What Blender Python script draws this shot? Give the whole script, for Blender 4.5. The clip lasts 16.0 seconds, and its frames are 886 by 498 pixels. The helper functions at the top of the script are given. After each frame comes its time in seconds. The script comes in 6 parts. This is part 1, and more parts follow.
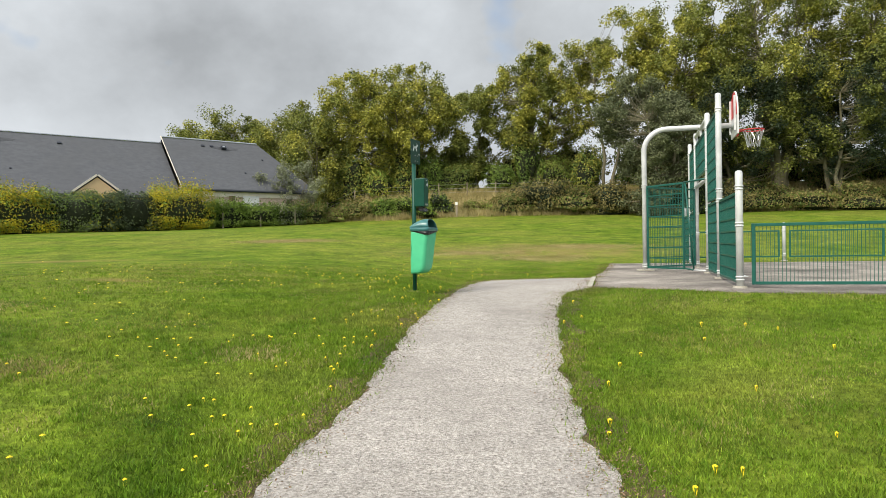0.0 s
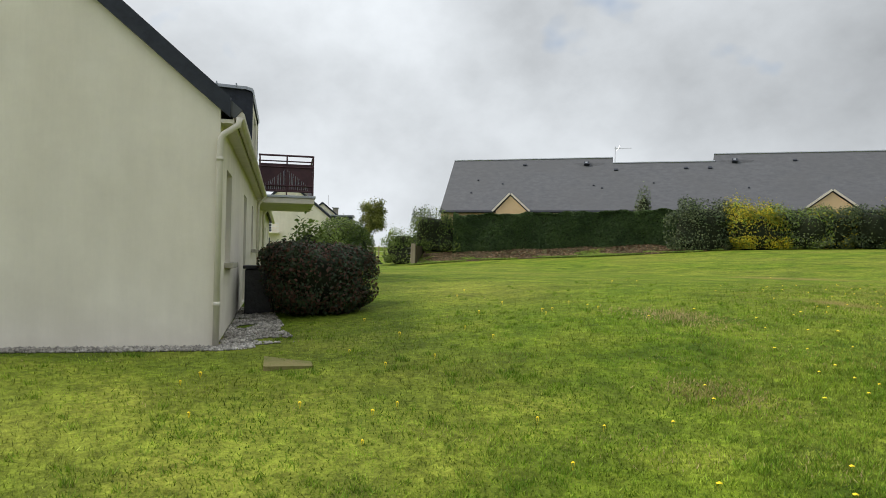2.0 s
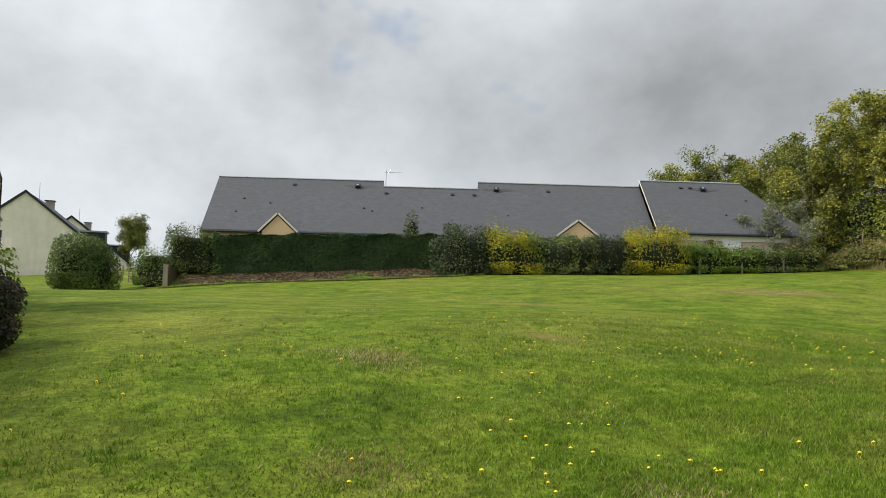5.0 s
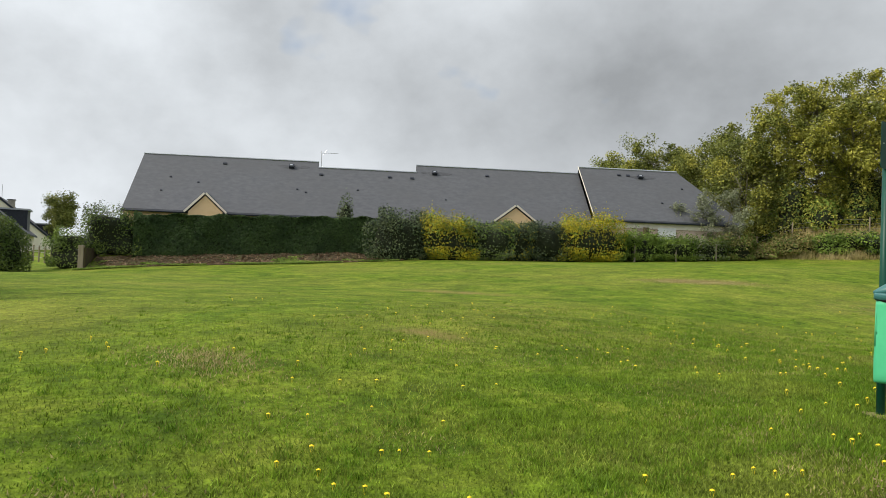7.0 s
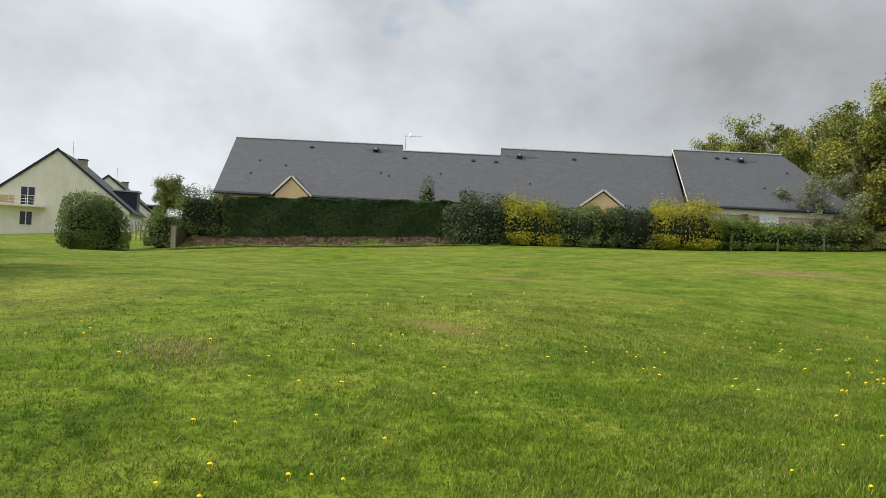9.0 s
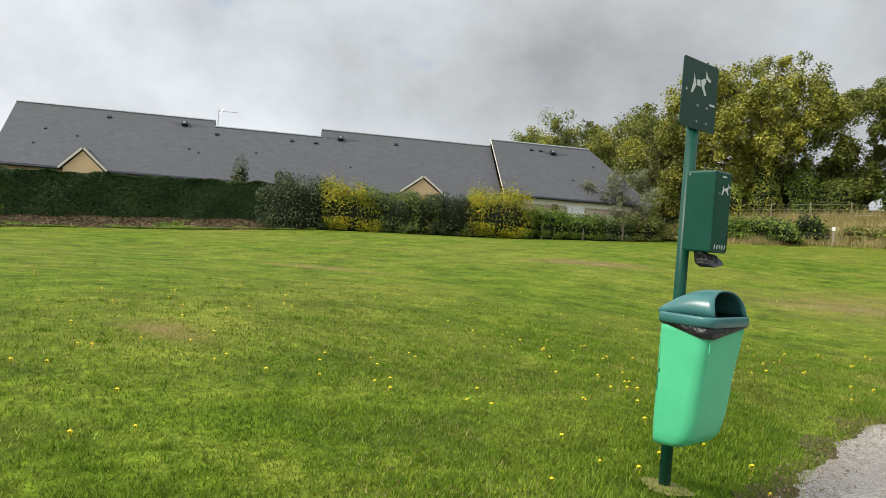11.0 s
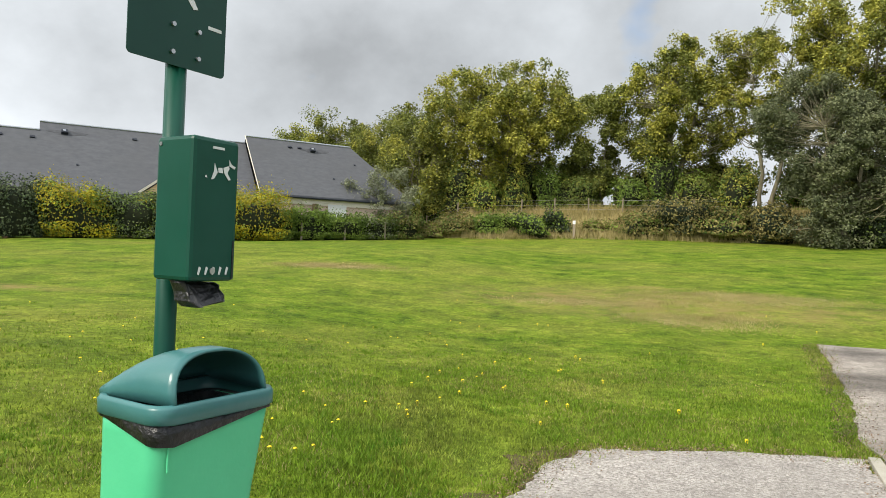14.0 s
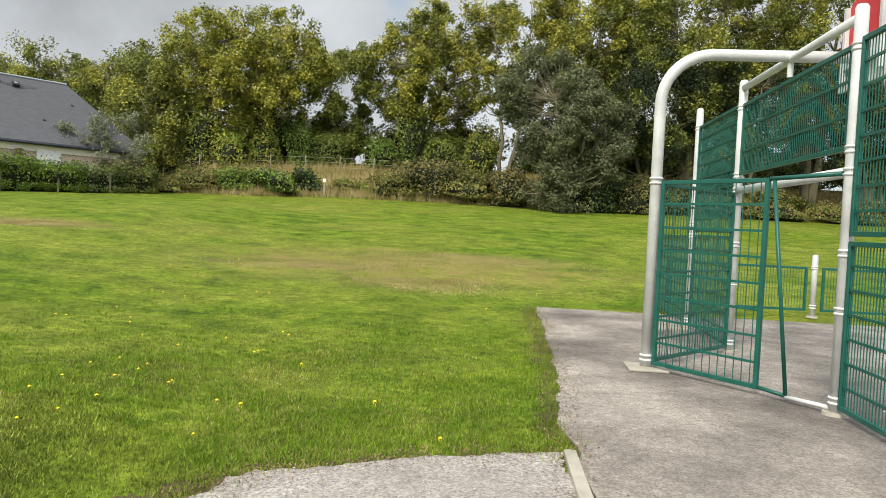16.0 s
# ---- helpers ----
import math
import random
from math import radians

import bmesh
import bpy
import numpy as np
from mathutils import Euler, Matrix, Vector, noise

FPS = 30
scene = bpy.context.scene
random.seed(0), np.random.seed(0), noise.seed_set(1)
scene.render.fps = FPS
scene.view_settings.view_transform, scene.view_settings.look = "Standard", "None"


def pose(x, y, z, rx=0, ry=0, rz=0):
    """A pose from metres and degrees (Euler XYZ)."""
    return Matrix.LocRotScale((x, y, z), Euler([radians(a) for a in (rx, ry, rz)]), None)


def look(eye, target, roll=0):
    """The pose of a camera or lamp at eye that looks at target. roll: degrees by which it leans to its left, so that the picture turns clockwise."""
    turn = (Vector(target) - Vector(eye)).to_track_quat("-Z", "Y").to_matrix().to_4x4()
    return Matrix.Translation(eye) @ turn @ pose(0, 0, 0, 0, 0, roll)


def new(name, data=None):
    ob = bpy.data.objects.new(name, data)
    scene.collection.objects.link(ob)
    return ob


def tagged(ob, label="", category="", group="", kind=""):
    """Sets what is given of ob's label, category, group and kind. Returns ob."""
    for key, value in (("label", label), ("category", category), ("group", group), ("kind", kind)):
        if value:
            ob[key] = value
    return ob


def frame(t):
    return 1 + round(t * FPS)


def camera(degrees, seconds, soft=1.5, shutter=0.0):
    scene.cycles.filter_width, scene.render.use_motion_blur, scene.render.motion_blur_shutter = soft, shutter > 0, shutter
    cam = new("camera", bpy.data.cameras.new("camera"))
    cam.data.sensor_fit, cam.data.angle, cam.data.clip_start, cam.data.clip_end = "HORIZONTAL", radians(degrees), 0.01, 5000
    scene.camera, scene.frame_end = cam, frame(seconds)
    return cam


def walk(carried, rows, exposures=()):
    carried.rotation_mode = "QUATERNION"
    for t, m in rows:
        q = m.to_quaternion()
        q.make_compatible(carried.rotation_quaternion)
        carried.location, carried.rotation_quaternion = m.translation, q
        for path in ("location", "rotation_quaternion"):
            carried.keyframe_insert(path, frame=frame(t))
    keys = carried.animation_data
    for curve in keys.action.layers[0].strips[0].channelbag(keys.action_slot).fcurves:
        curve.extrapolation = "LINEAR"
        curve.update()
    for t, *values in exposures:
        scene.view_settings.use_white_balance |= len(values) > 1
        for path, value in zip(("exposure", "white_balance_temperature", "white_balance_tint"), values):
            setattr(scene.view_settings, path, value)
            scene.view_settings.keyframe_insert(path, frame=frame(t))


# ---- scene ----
cam = camera(64.7, 16.0, soft=0.6)
PATH = [
    (0, (0.545, -0.297, 0.668), (0.44, 1.7, 0.65), -1.0),
    (0.5, (0.495, -0.113, 0.679), (-0.116, 1.792, 0.659), -0.1),
    (1, (0.476, 0.087, 0.668), (-0.574, 1.789, 0.651), 0.5),
    (1.5, (0.471, 0.352, 0.656), (-0.994, 1.713, 0.667), 0.7),
    (2, (0.244, 0.612, 0.683), (-1.461, 1.657, 0.712), 1.1),
    (2.5, (0.086, 0.816, 0.712), (-1.693, 1.73, 0.754), 1.0),
    (3, (0.088, 1.118, 0.728), (-1.674, 2.063, 0.78), 1.0),
    (3.5, (0.07, 1.388, 0.736), (-1.62, 2.457, 0.798), 1.2),
    (4, (0.048, 1.629, 0.776), (-1.502, 2.889, 0.861), 1.2),
    (4.5, (-0.07, 1.904, 0.821), (-1.483, 3.316, 0.92), 1.1),
    (5, (-0.015, 2.227, 0.84), (-1.326, 3.734, 0.943), 1.4),
    (7.5, (0.172, 3.951, 0.954), (-1.027, 5.551, 1.014), 2.0),
    (8, (0.241, 4.294, 0.957), (-1.033, 5.835, 1.009), 1.8),
    (8.1, (0.24, 4.345, 0.96), (-1.063, 5.862, 1.01), 1.8),
    (10.3, (0.429, 5.629, 1.093), (-1.002, 7.025, 1.086), 3.3),
    (10.5, (0.414, 5.799, 1.095), (-0.917, 7.292, 1.088), 3.3),
    (11, (0.404, 6.067, 1.138), (-0.625, 7.782, 1.127), 3.9),
    (11.5, (0.552, 6.385, 1.164), (-0.229, 8.227, 1.164), 4.1),
    (12, (0.635, 6.632, 1.18), (0.009, 8.532, 1.194), 3.8),
    (12.5, (0.588, 7.013, 1.192), (0.075, 8.946, 1.211), 3.0),
    (13, (0.652, 7.276, 1.239), (0.187, 9.22, 1.264), 2.3),
    (13.5, (0.829, 7.582, 1.284), (0.37, 9.529, 1.313), 1.8),
    (14, (0.872, 7.957, 1.284), (0.419, 9.905, 1.303), 1.8),
    (14.5, (0.932, 8.285, 1.336), (0.520, 10.242, 1.330), 2.0),
    (15, (1.18, 8.594, 1.334), (0.869, 10.57, 1.296), 2.3),
    (15.5, (1.33, 8.879, 1.328), (1.227, 10.875, 1.266), 2.7),
    (16, (1.398, 9.217, 1.348), (1.628, 11.203, 1.275), 2.7),
]
walk(cam, [(t, look(e, a, r)) for t, e, a, r in PATH], exposures=((0, 0.1), (1.5, -0.06), (3.5, -0.15), (5, -0.17), (8, -0.12), (10.5, -0.05), (12.5, 0.17), (14.5, 0.2), (16, 0.18)))

# ---- world, sun, exposure ----
SUN_TO = Vector((-0.41, -0.60, 0.67)).normalized()
world = bpy.data.worlds.new("cloudy_sky")
scene.world = world
world.use_nodes = True


def build_sky():
    nt = world.node_tree
    nt.nodes.clear()
    N, L = nt.nodes.new, nt.links.new
    out, bg = N("ShaderNodeOutputWorld"), N("ShaderNodeBackground")
    sky = N("ShaderNodeTexSky")
    sky.sky_type, sky.sun_disc = "NISHITA", False
    sky.sun_elevation = math.asin(SUN_TO.z)
    sky.sun_rotation = math.atan2(SUN_TO.x, SUN_TO.y)
    sky.air_density, sky.dust_density = 1.0, 1.5
    tc, mp = N("ShaderNodeTexCoord"), N("ShaderNodeMapping")
    mp.inputs["Scale"].default_value = (1, 1, 1.35)
    mp.inputs["Rotation"].default_value = (0, 0, radians(35))
    L(tc.outputs["Generated"], mp.inputs["Vector"])
    big, fine = N("ShaderNodeTexNoise"), N("ShaderNodeTexNoise")
    big.inputs["Scale"].default_value, big.inputs["Detail"].default_value = 2.1, 5
    big.inputs["Roughness"].default_value = 0.52
    fine.inputs["Scale"].default_value, fine.inputs["Detail"].default_value = 2.3, 9
    fine.inputs["Roughness"].default_value = 0.55
    L(mp.outputs["Vector"], big.inputs["Vector"])
    L(mp.outputs["Vector"], fine.inputs["Vector"])
    # cloud brightness: brighter round the hidden sun
    dot = N("ShaderNodeVectorMath")
    dot.operation = "DOT_PRODUCT"
    dot.inputs[1].default_value = SUN_TO
    L(tc.outputs["Generated"], dot.inputs[0])
    glow = N("ShaderNodeMapRange")
    glow.inputs["From Min"].default_value, glow.inputs["From Max"].default_value = 0.2, 1.0
    glow.inputs["To Min"].default_value, glow.inputs["To Max"].default_value = 0.0, 0.35
    L(dot.outputs["Value"], glow.inputs["Value"])
    lum = N("ShaderNodeMapRange")
    lum.inputs["From Min"].default_value, lum.inputs["From Max"].default_value = 0.32, 0.68
    lum.inputs["To Min"].default_value, lum.inputs["To Max"].default_value = 0.52, 1.04
    L(fine.outputs["Fac"], lum.inputs["Value"])
    west, bank = N("ShaderNodeVectorMath"), N("ShaderNodeMapRange")
    west.operation, bank.interpolation_type = "DOT_PRODUCT", "SMOOTHSTEP"
    west.inputs[1].default_value = Vector((-0.90, 0.32, 0.30)).normalized()
    L(tc.outputs["Generated"], west.inputs[0])
    bank.inputs["From Min"].default_value, bank.inputs["From Max"].default_value = 0.72, 1.0
    bank.inputs["To Min"].default_value, bank.inputs["To Max"].default_value = 0.93, 1.14
    L(west.outputs["Value"], bank.inputs["Value"])
    lit = N("ShaderNodeMath")
    lit.operation = "MULTIPLY"
    L(lum.outputs["Result"], lit.inputs[0])
    L(bank.outputs["Result"], lit.inputs[1])
    add = N("ShaderNodeMath")
    L(lit.outputs["Value"], add.inputs[0])
    L(glow.outputs["Result"], add.inputs[1])
    tint = N("ShaderNodeMix")
    tint.data_type, tint.blend_type = "RGBA", "MULTIPLY"
    tint.inputs["Factor"].default_value = 1.0
    tint.inputs["B"].default_value = (0.92, 0.97, 1.015, 1)
    L(add.outputs["Value"], tint.inputs["A"])
    # holes of blue between the clouds
    hole = N("ShaderNodeMapRange")
    hole.inputs["From Min"].default_value, hole.inputs["From Max"].default_value = 0.36, 0.44
    L(big.outputs["Fac"], hole.inputs["Value"])
    blue = N("ShaderNodeMix")
    blue.data_type, blue.blend_type = "RGBA", "MULTIPLY"
    blue.inputs["Factor"].default_value = 1.0
    blue.inputs["B"].default_value = (SKY, SKY, SKY, 1)
    L(sky.outputs["Color"], blue.inputs["A"])
    mix = N("ShaderNodeMix")
    mix.data_type = "RGBA"
    L(hole.outputs["Result"], mix.inputs["Factor"])
    L(blue.outputs["Result"], mix.inputs["A"])
    L(tint.outputs["Result"], mix.inputs["B"])
    L(mix.outputs["Result"], bg.inputs["Color"])
    # a cloudy sky grows brighter towards the zenith
    sep, zen = N("ShaderNodeSeparateXYZ"), N("ShaderNodeMapRange")
    L(tc.outputs["Generated"], sep.inputs["Vector"])
    zen.interpolation_type = "SMOOTHSTEP"
    zen.inputs["From Min"].default_value, zen.inputs["From Max"].default_value = 0.30, 0.85
    zen.inputs["To Min"].default_value, zen.inputs["To Max"].default_value = 0.86, 1.6
    L(sep.outputs["Z"], zen.inputs["Value"])
    L(zen.outputs["Result"], bg.inputs["Strength"])
    L(bg.outputs["Background"], out.inputs["Surface"])


SKY = 0.19
build_sky()
sun_data = bpy.data.lights.new("sun", "SUN")
sun_data.energy, sun_data.angle, sun_data.color = 3.5, radians(18), (1.0, 0.93, 0.80)
sun = new("sun", sun_data)
sun.matrix_world = look((-40, -5, 40), Vector((-40, -5, 40)) - SUN_TO)


# ---- materials ----
def material(name, stops, scale=4.0, detail=6, rough=0.8, bump=0.2, bump_scale=None, metal=0.0, coord="Object",
             island=0.0, big=None, translucent=0.0, spec=0.3, stretch=(1, 1, 1), rand=0.0):
    """A procedural surface: colour stops through noise at scale, a slow second variation big=(scale, colour, amount),
    a fine relief, and a random brightness per island or per object."""
    m = bpy.data.materials.new(name)
    m.use_nodes = True
    nt = m.node_tree
    N, L = nt.nodes.new, nt.links.new
    b = nt.nodes["Principled BSDF"]
    tc, mp = N("ShaderNodeTexCoord"), N("ShaderNodeMapping")
    mp.inputs["Scale"].default_value = stretch
    L(tc.outputs[coord], mp.inputs["Vector"])
    n1 = N("ShaderNodeTexNoise")
    n1.inputs["Scale"].default_value, n1.inputs["Detail"].default_value = scale, detail
    n1.inputs["Roughness"].default_value = 0.6
    L(mp.outputs["Vector"], n1.inputs["Vector"])
    r = N("ShaderNodeValToRGB")
    r.color_ramp.elements[0].position, r.color_ramp.elements[1].position = 0.3, 0.7
    while len(r.color_ramp.elements) < len(stops):
        r.color_ramp.elements.new(0.5)
    for i, c in enumerate(stops):
        e = r.color_ramp.elements[i]
        e.position = 0.3 + 0.4 * i / max(1, len(stops) - 1)
        e.color = (*c, 1)
    L(n1.outputs["Fac"], r.inputs["Fac"])
    col = r.outputs["Color"]
    if big:
        n2 = N("ShaderNodeTexNoise")
        n2.inputs["Scale"].default_value, n2.inputs["Detail"].default_value = big[0], 4
        L(tc.outputs[coord], n2.inputs["Vector"])
        mr = N("ShaderNodeMapRange")
        mr.inputs["From Min"].default_value, mr.inputs["From Max"].default_value = 0.42, 0.68
        mr.inputs["To Max"].default_value = big[2]
        L(n2.outputs["Fac"], mr.inputs["Value"])
        mx = N("ShaderNodeMix")
        mx.data_type = "RGBA"
        mx.inputs["B"].default_value = (*big[1], 1)
        L(mr.outputs["Result"], mx.inputs["Factor"])
        L(col, mx.inputs["A"])
        col = mx.outputs["Result"]
    if island or rand:
        src = N("ShaderNodeNewGeometry").outputs["Random Per Island"] if island else N("ShaderNodeObjectInfo").outputs["Random"]
        amount = island or rand
        mr = N("ShaderNodeMapRange")
        mr.inputs["To Min"].default_value, mr.inputs["To Max"].default_value = 1 - amount, 1 + amount
        L(src, mr.inputs["Value"])
        hs = N("ShaderNodeHueSaturation")
        L(mr.outputs["Result"], hs.inputs["Value"])
        L(col, hs.inputs["Color"])
        col = hs.outputs["Color"]
    L(col, b.inputs["Base Color"])
    b.inputs["Roughness"].default_value, b.inputs["Metallic"].default_value = rough, metal
    b.inputs["Specular IOR Level"].default_value = spec
    if bump:
        n3 = N("ShaderNodeTexNoise")
        n3.inputs["Scale"].default_value, n3.inputs["Detail"].default_value = bump_scale or scale * 4, 5
        L(mp.outputs["Vector"], n3.inputs["Vector"])
        bp = N("ShaderNodeBump")
        bp.inputs["Strength"].default_value, bp.inputs["Distance"].default_value = bump, 0.02
        L(n3.outputs["Fac"], bp.inputs["Height"])
        L(bp.outputs["Normal"], b.inputs["Normal"])
    if translucent:
        tr, ms = N("ShaderNodeBsdfTranslucent"), N("ShaderNodeMixShader")
        L(col, tr.inputs["Color"])
        ms.inputs["Fac"].default_value = translucent
        L(b.outputs["BSDF"], ms.inputs[1])
        L(tr.outputs["BSDF"], ms.inputs[2])
        L(ms.outputs["Shader"], nt.nodes["Material Output"].inputs["Surface"])
    return m


def leafy(name, dark, light, island=0.35, tr=0.25):
    return material(name, [dark, light], scale=0.9, detail=3, rough=0.6, bump=0, island=island * 0.8, translucent=tr, spec=0.25)


def mottle(m, scale, low, high, stretch=(1, 1, 1)):
    """Multiplies a material's base colour by a finer noise between low and high."""
    nt = m.node_tree
    b = nt.nodes["Principled BSDF"]
    src = b.inputs["Base Color"].links[0].from_socket
    tc, n, mr, mx = (nt.nodes.new(k) for k in ("ShaderNodeTexCoord", "ShaderNodeTexNoise", "ShaderNodeMapRange", "ShaderNodeMix"))
    n.inputs["Scale"].default_value, n.inputs["Detail"].default_value = scale, 8
    n.inputs["Roughness"].default_value = 0.7
    mr.inputs["From Min"].default_value, mr.inputs["From Max"].default_value = 0.33, 0.67
    mr.inputs["To Min"].default_value, mr.inputs["To Max"].default_value = low, high
    mx.data_type, mx.blend_type = "RGBA", "MULTIPLY"
    mx.inputs["Factor"].default_value = 1.0
    mp = nt.nodes.new("ShaderNodeMapping")
    mp.inputs["Scale"].default_value = stretch
    nt.links.new(tc.outputs["Object"], mp.inputs["Vector"])
    nt.links.new(mp.outputs["Vector"], n.inputs["Vector"])
    nt.links.new(n.outputs["Fac"], mr.inputs["Value"])
    nt.links.new(src, mx.inputs["A"])
    nt.links.new(mr.outputs["Result"], mx.inputs["B"])
    nt.links.new(mx.outputs["Result"], b.inputs["Base Color"])
    for node in nt.nodes:
        if node.type == "BSDF_TRANSLUCENT":
            nt.links.new(mx.outputs["Result"], node.inputs["Color"])


M = {}
M["lawn"] = material("mown_grass", [(0.040, 0.078, 0.005), (0.098, 0.150, 0.009), (0.170, 0.205, 0.022)], scale=1.3, detail=9, rough=0.9,
                     bump=0.9, bump_scale=45, big=(0.22, (0.215, 0.205, 0.04), 0.45), spec=0.1)
mottle(M["lawn"], 0.75, 0.8, 1.22)
mottle(M["lawn"], 7.0, 0.62, 1.4)
mottle(M["lawn"], 19, 0.6, 1.45)
M["blade"] = material("grass_blades", [(0.074, 0.152, 0.008), (0.220, 0.295, 0.027)], scale=0.9, detail=4, rough=0.65, bump=0, island=0.52, translucent=0.22, spec=0.2, big=(0.5, (0.29, 0.265, 0.07), 0.5))
mottle(M["blade"], 0.75, 0.8, 1.22)
mottle(M["blade"], 3.5, 0.72, 1.28)
mottle(M["blade"], 13, 0.64, 1.4)
WORN = ((2.6, 25.8, 5.0, 2.4), (3.9, 27.6, 2.3, 0.9), (2.2, 28.6, 0.9, 0.6), (3.1, 24.2, 1.9, 0.9), (-7.9, 29.8, 1.8, 1.0), (0.0, 26.4, 1.9, 1.0), (-12.5, 21.0, 2.0, 0.6), (-5.2, 10.4, 0.6, 0.3))


def worn(m, colour, amount):
    """Bleached, scuffed places in the turf, each an uneven oval (x, y, half width, half depth)."""
    nt = m.node_tree
    N, L = nt.nodes.new, nt.links.new
    b = nt.nodes["Principled BSDF"]
    col = b.inputs["Base Color"].links[0].from_socket
    tc, n = N("ShaderNodeTexCoord"), N("ShaderNodeTexNoise")
    n.inputs["Scale"].default_value, n.inputs["Detail"].default_value = 1.6, 9
    n.inputs["Roughness"].default_value = 0.75
    L(tc.outputs["Object"], n.inputs["Vector"])
    total = None
    for x, y, rx, ry in WORN:
        mp, ln, mr = N("ShaderNodeMapping"), N("ShaderNodeVectorMath"), N("ShaderNodeMapRange")
        mp.inputs["Location"].default_value, mp.inputs["Scale"].default_value = (-x / rx, -y / ry, 0), (1 / rx, 1 / ry, 0)
        ln.operation = "LENGTH"
        mr.interpolation_type = "SMOOTHSTEP"
        mr.inputs["From Min"].default_value, mr.inputs["From Max"].default_value = 1.7, 0.2
        L(tc.outputs["Object"], mp.inputs["Vector"])
        L(mp.outputs["Vector"], ln.inputs[0])
        L(ln.outputs["Value"], mr.inputs["Value"])
        if total is None:
            total = mr.outputs["Result"]
        else:
            mx = N("ShaderNodeMath")
            mx.operation = "MAXIMUM"
            L(total, mx.inputs[0])
            L(mr.outputs["Result"], mx.inputs[1])
            total = mx.outputs["Value"]
    cut, mul, mix = N("ShaderNodeMapRange"), N("ShaderNodeMath"), N("ShaderNodeMix")
    cut.inputs["From Min"].default_value, cut.inputs["From Max"].default_value = 0.40, 0.60
    cut.inputs["To Min"].default_value, cut.inputs["To Max"].default_value = 0.15, amount
    L(n.outputs["Fac"], cut.inputs["Value"])
    mul.operation = "MULTIPLY"
    L(total, mul.inputs[0])
    L(cut.outputs["Result"], mul.inputs[1])
    mix.data_type = "RGBA"
    mix.inputs["B"].default_value = (*colour, 1)
    L(mul.outputs["Value"], mix.inputs["Factor"])
    L(col, mix.inputs["A"])
    L(mix.outputs["Result"], b.inputs["Base Color"])
    for node in nt.nodes:
        if node.type == "BSDF_TRANSLUCENT":
            L(mix.outputs["Result"], node.inputs["Color"])


worn(M["lawn"], (0.235, 0.175, 0.065), 0.9)
worn(M["blade"], (0.40, 0.345, 0.12), 0.6)
M["tuft"] = material("tuft_blades", [(0.075, 0.165, 0.008), (0.22, 0.32, 0.028)], scale=1.4, detail=4, rough=0.6, bump=0, island=0.45, translucent=0.25, spec=0.2)
M["path"] = material("pale_gravel_path", [(0.165, 0.145, 0.125), (0.41, 0.375, 0.338), (0.66, 0.615, 0.562)], scale=55, detail=8, rough=0.95, bump=0.8,
                     bump_scale=110, big=(0.7, (0.27, 0.245, 0.22), 0.6), spec=0.1)
mottle(M["path"], 9.0, 0.86, 1.14)
M["asphalt"] = material("worn_court_tarmac", [(0.21, 0.182, 0.155), (0.35, 0.31, 0.268), (0.50, 0.45, 0.395)], scale=60, detail=8, rough=0.92, bump=0.5,
                        bump_scale=90, big=(0.5, (0.085, 0.075, 0.07), 0.8), spec=0.15)
mottle(M["asphalt"], 1.1, 0.55, 1.25)
mottle(M["asphalt"], 14, 0.78, 1.18)
M["concrete"] = material("weathered_concrete", [(0.34, 0.31, 0.25), (0.46, 0.43, 0.36)], scale=6, rough=0.9, bump=0.3, bump_scale=40, big=(2, (0.25, 0.24, 0.2), 0.5))
M["soil"] = material("leaf_litter_bank", [(0.035, 0.035, 0.014), (0.085, 0.062, 0.036), (0.065, 0.085, 0.02)], scale=2.2, detail=10, rough=0.95, bump=0.8, bump_scale=14)
M["litter"] = leafy("fallen_leaves", (0.10, 0.062, 0.035), (0.30, 0.20, 0.12), 0.5, 0.1)
M["dry_turf"] = material("worn_dry_turf", [(0.13, 0.14, 0.035), (0.21, 0.18, 0.07), (0.14, 0.17, 0.03)], scale=3, detail=9, rough=0.95, bump=0.6, bump_scale=30)
M["verge"] = material("bare_brown_verge", [(0.035, 0.027, 0.012), (0.105, 0.078, 0.036), (0.07, 0.075, 0.018)], scale=9, detail=9, rough=0.95, bump=0.8, bump_scale=60)
M["straw"] = material("dry_grass_bank", [(0.20, 0.18, 0.05), (0.42, 0.34, 0.16), (0.26, 0.26, 0.08)], scale=1.1, detail=9, rough=0.95, bump=0.8, bump_scale=9)
M["straw_blade"] = leafy("dry_grass_blades", (0.24, 0.21, 0.07), (0.52, 0.43, 0.21), 0.35, 0.3)
M["render"] = material("cream_wall_render", [(0.79, 0.725, 0.61), (0.85, 0.79, 0.68)], scale=1.5, rough=0.92, bump=0.25, bump_scale=160,
                       big=(0.55, (0.70, 0.64, 0.535), 0.4), spec=0.15)
mottle(M["render"], 0.8, 0.93, 1.05)
mottle(M["render"], 2.4, 0.95, 1.03, (1, 1, 0.12))
M["ochre"] = material("ochre_wall_render", [(0.62, 0.44, 0.24), (0.70, 0.52, 0.30)], scale=2, rough=0.9, bump=0.15, big=(1, (0.55, 0.40, 0.23), 0.4))
M["pink"] = material("brick_pink_render", [(0.55, 0.40, 0.33), (0.66, 0.52, 0.44)], scale=5, rough=0.9, bump=0.2)
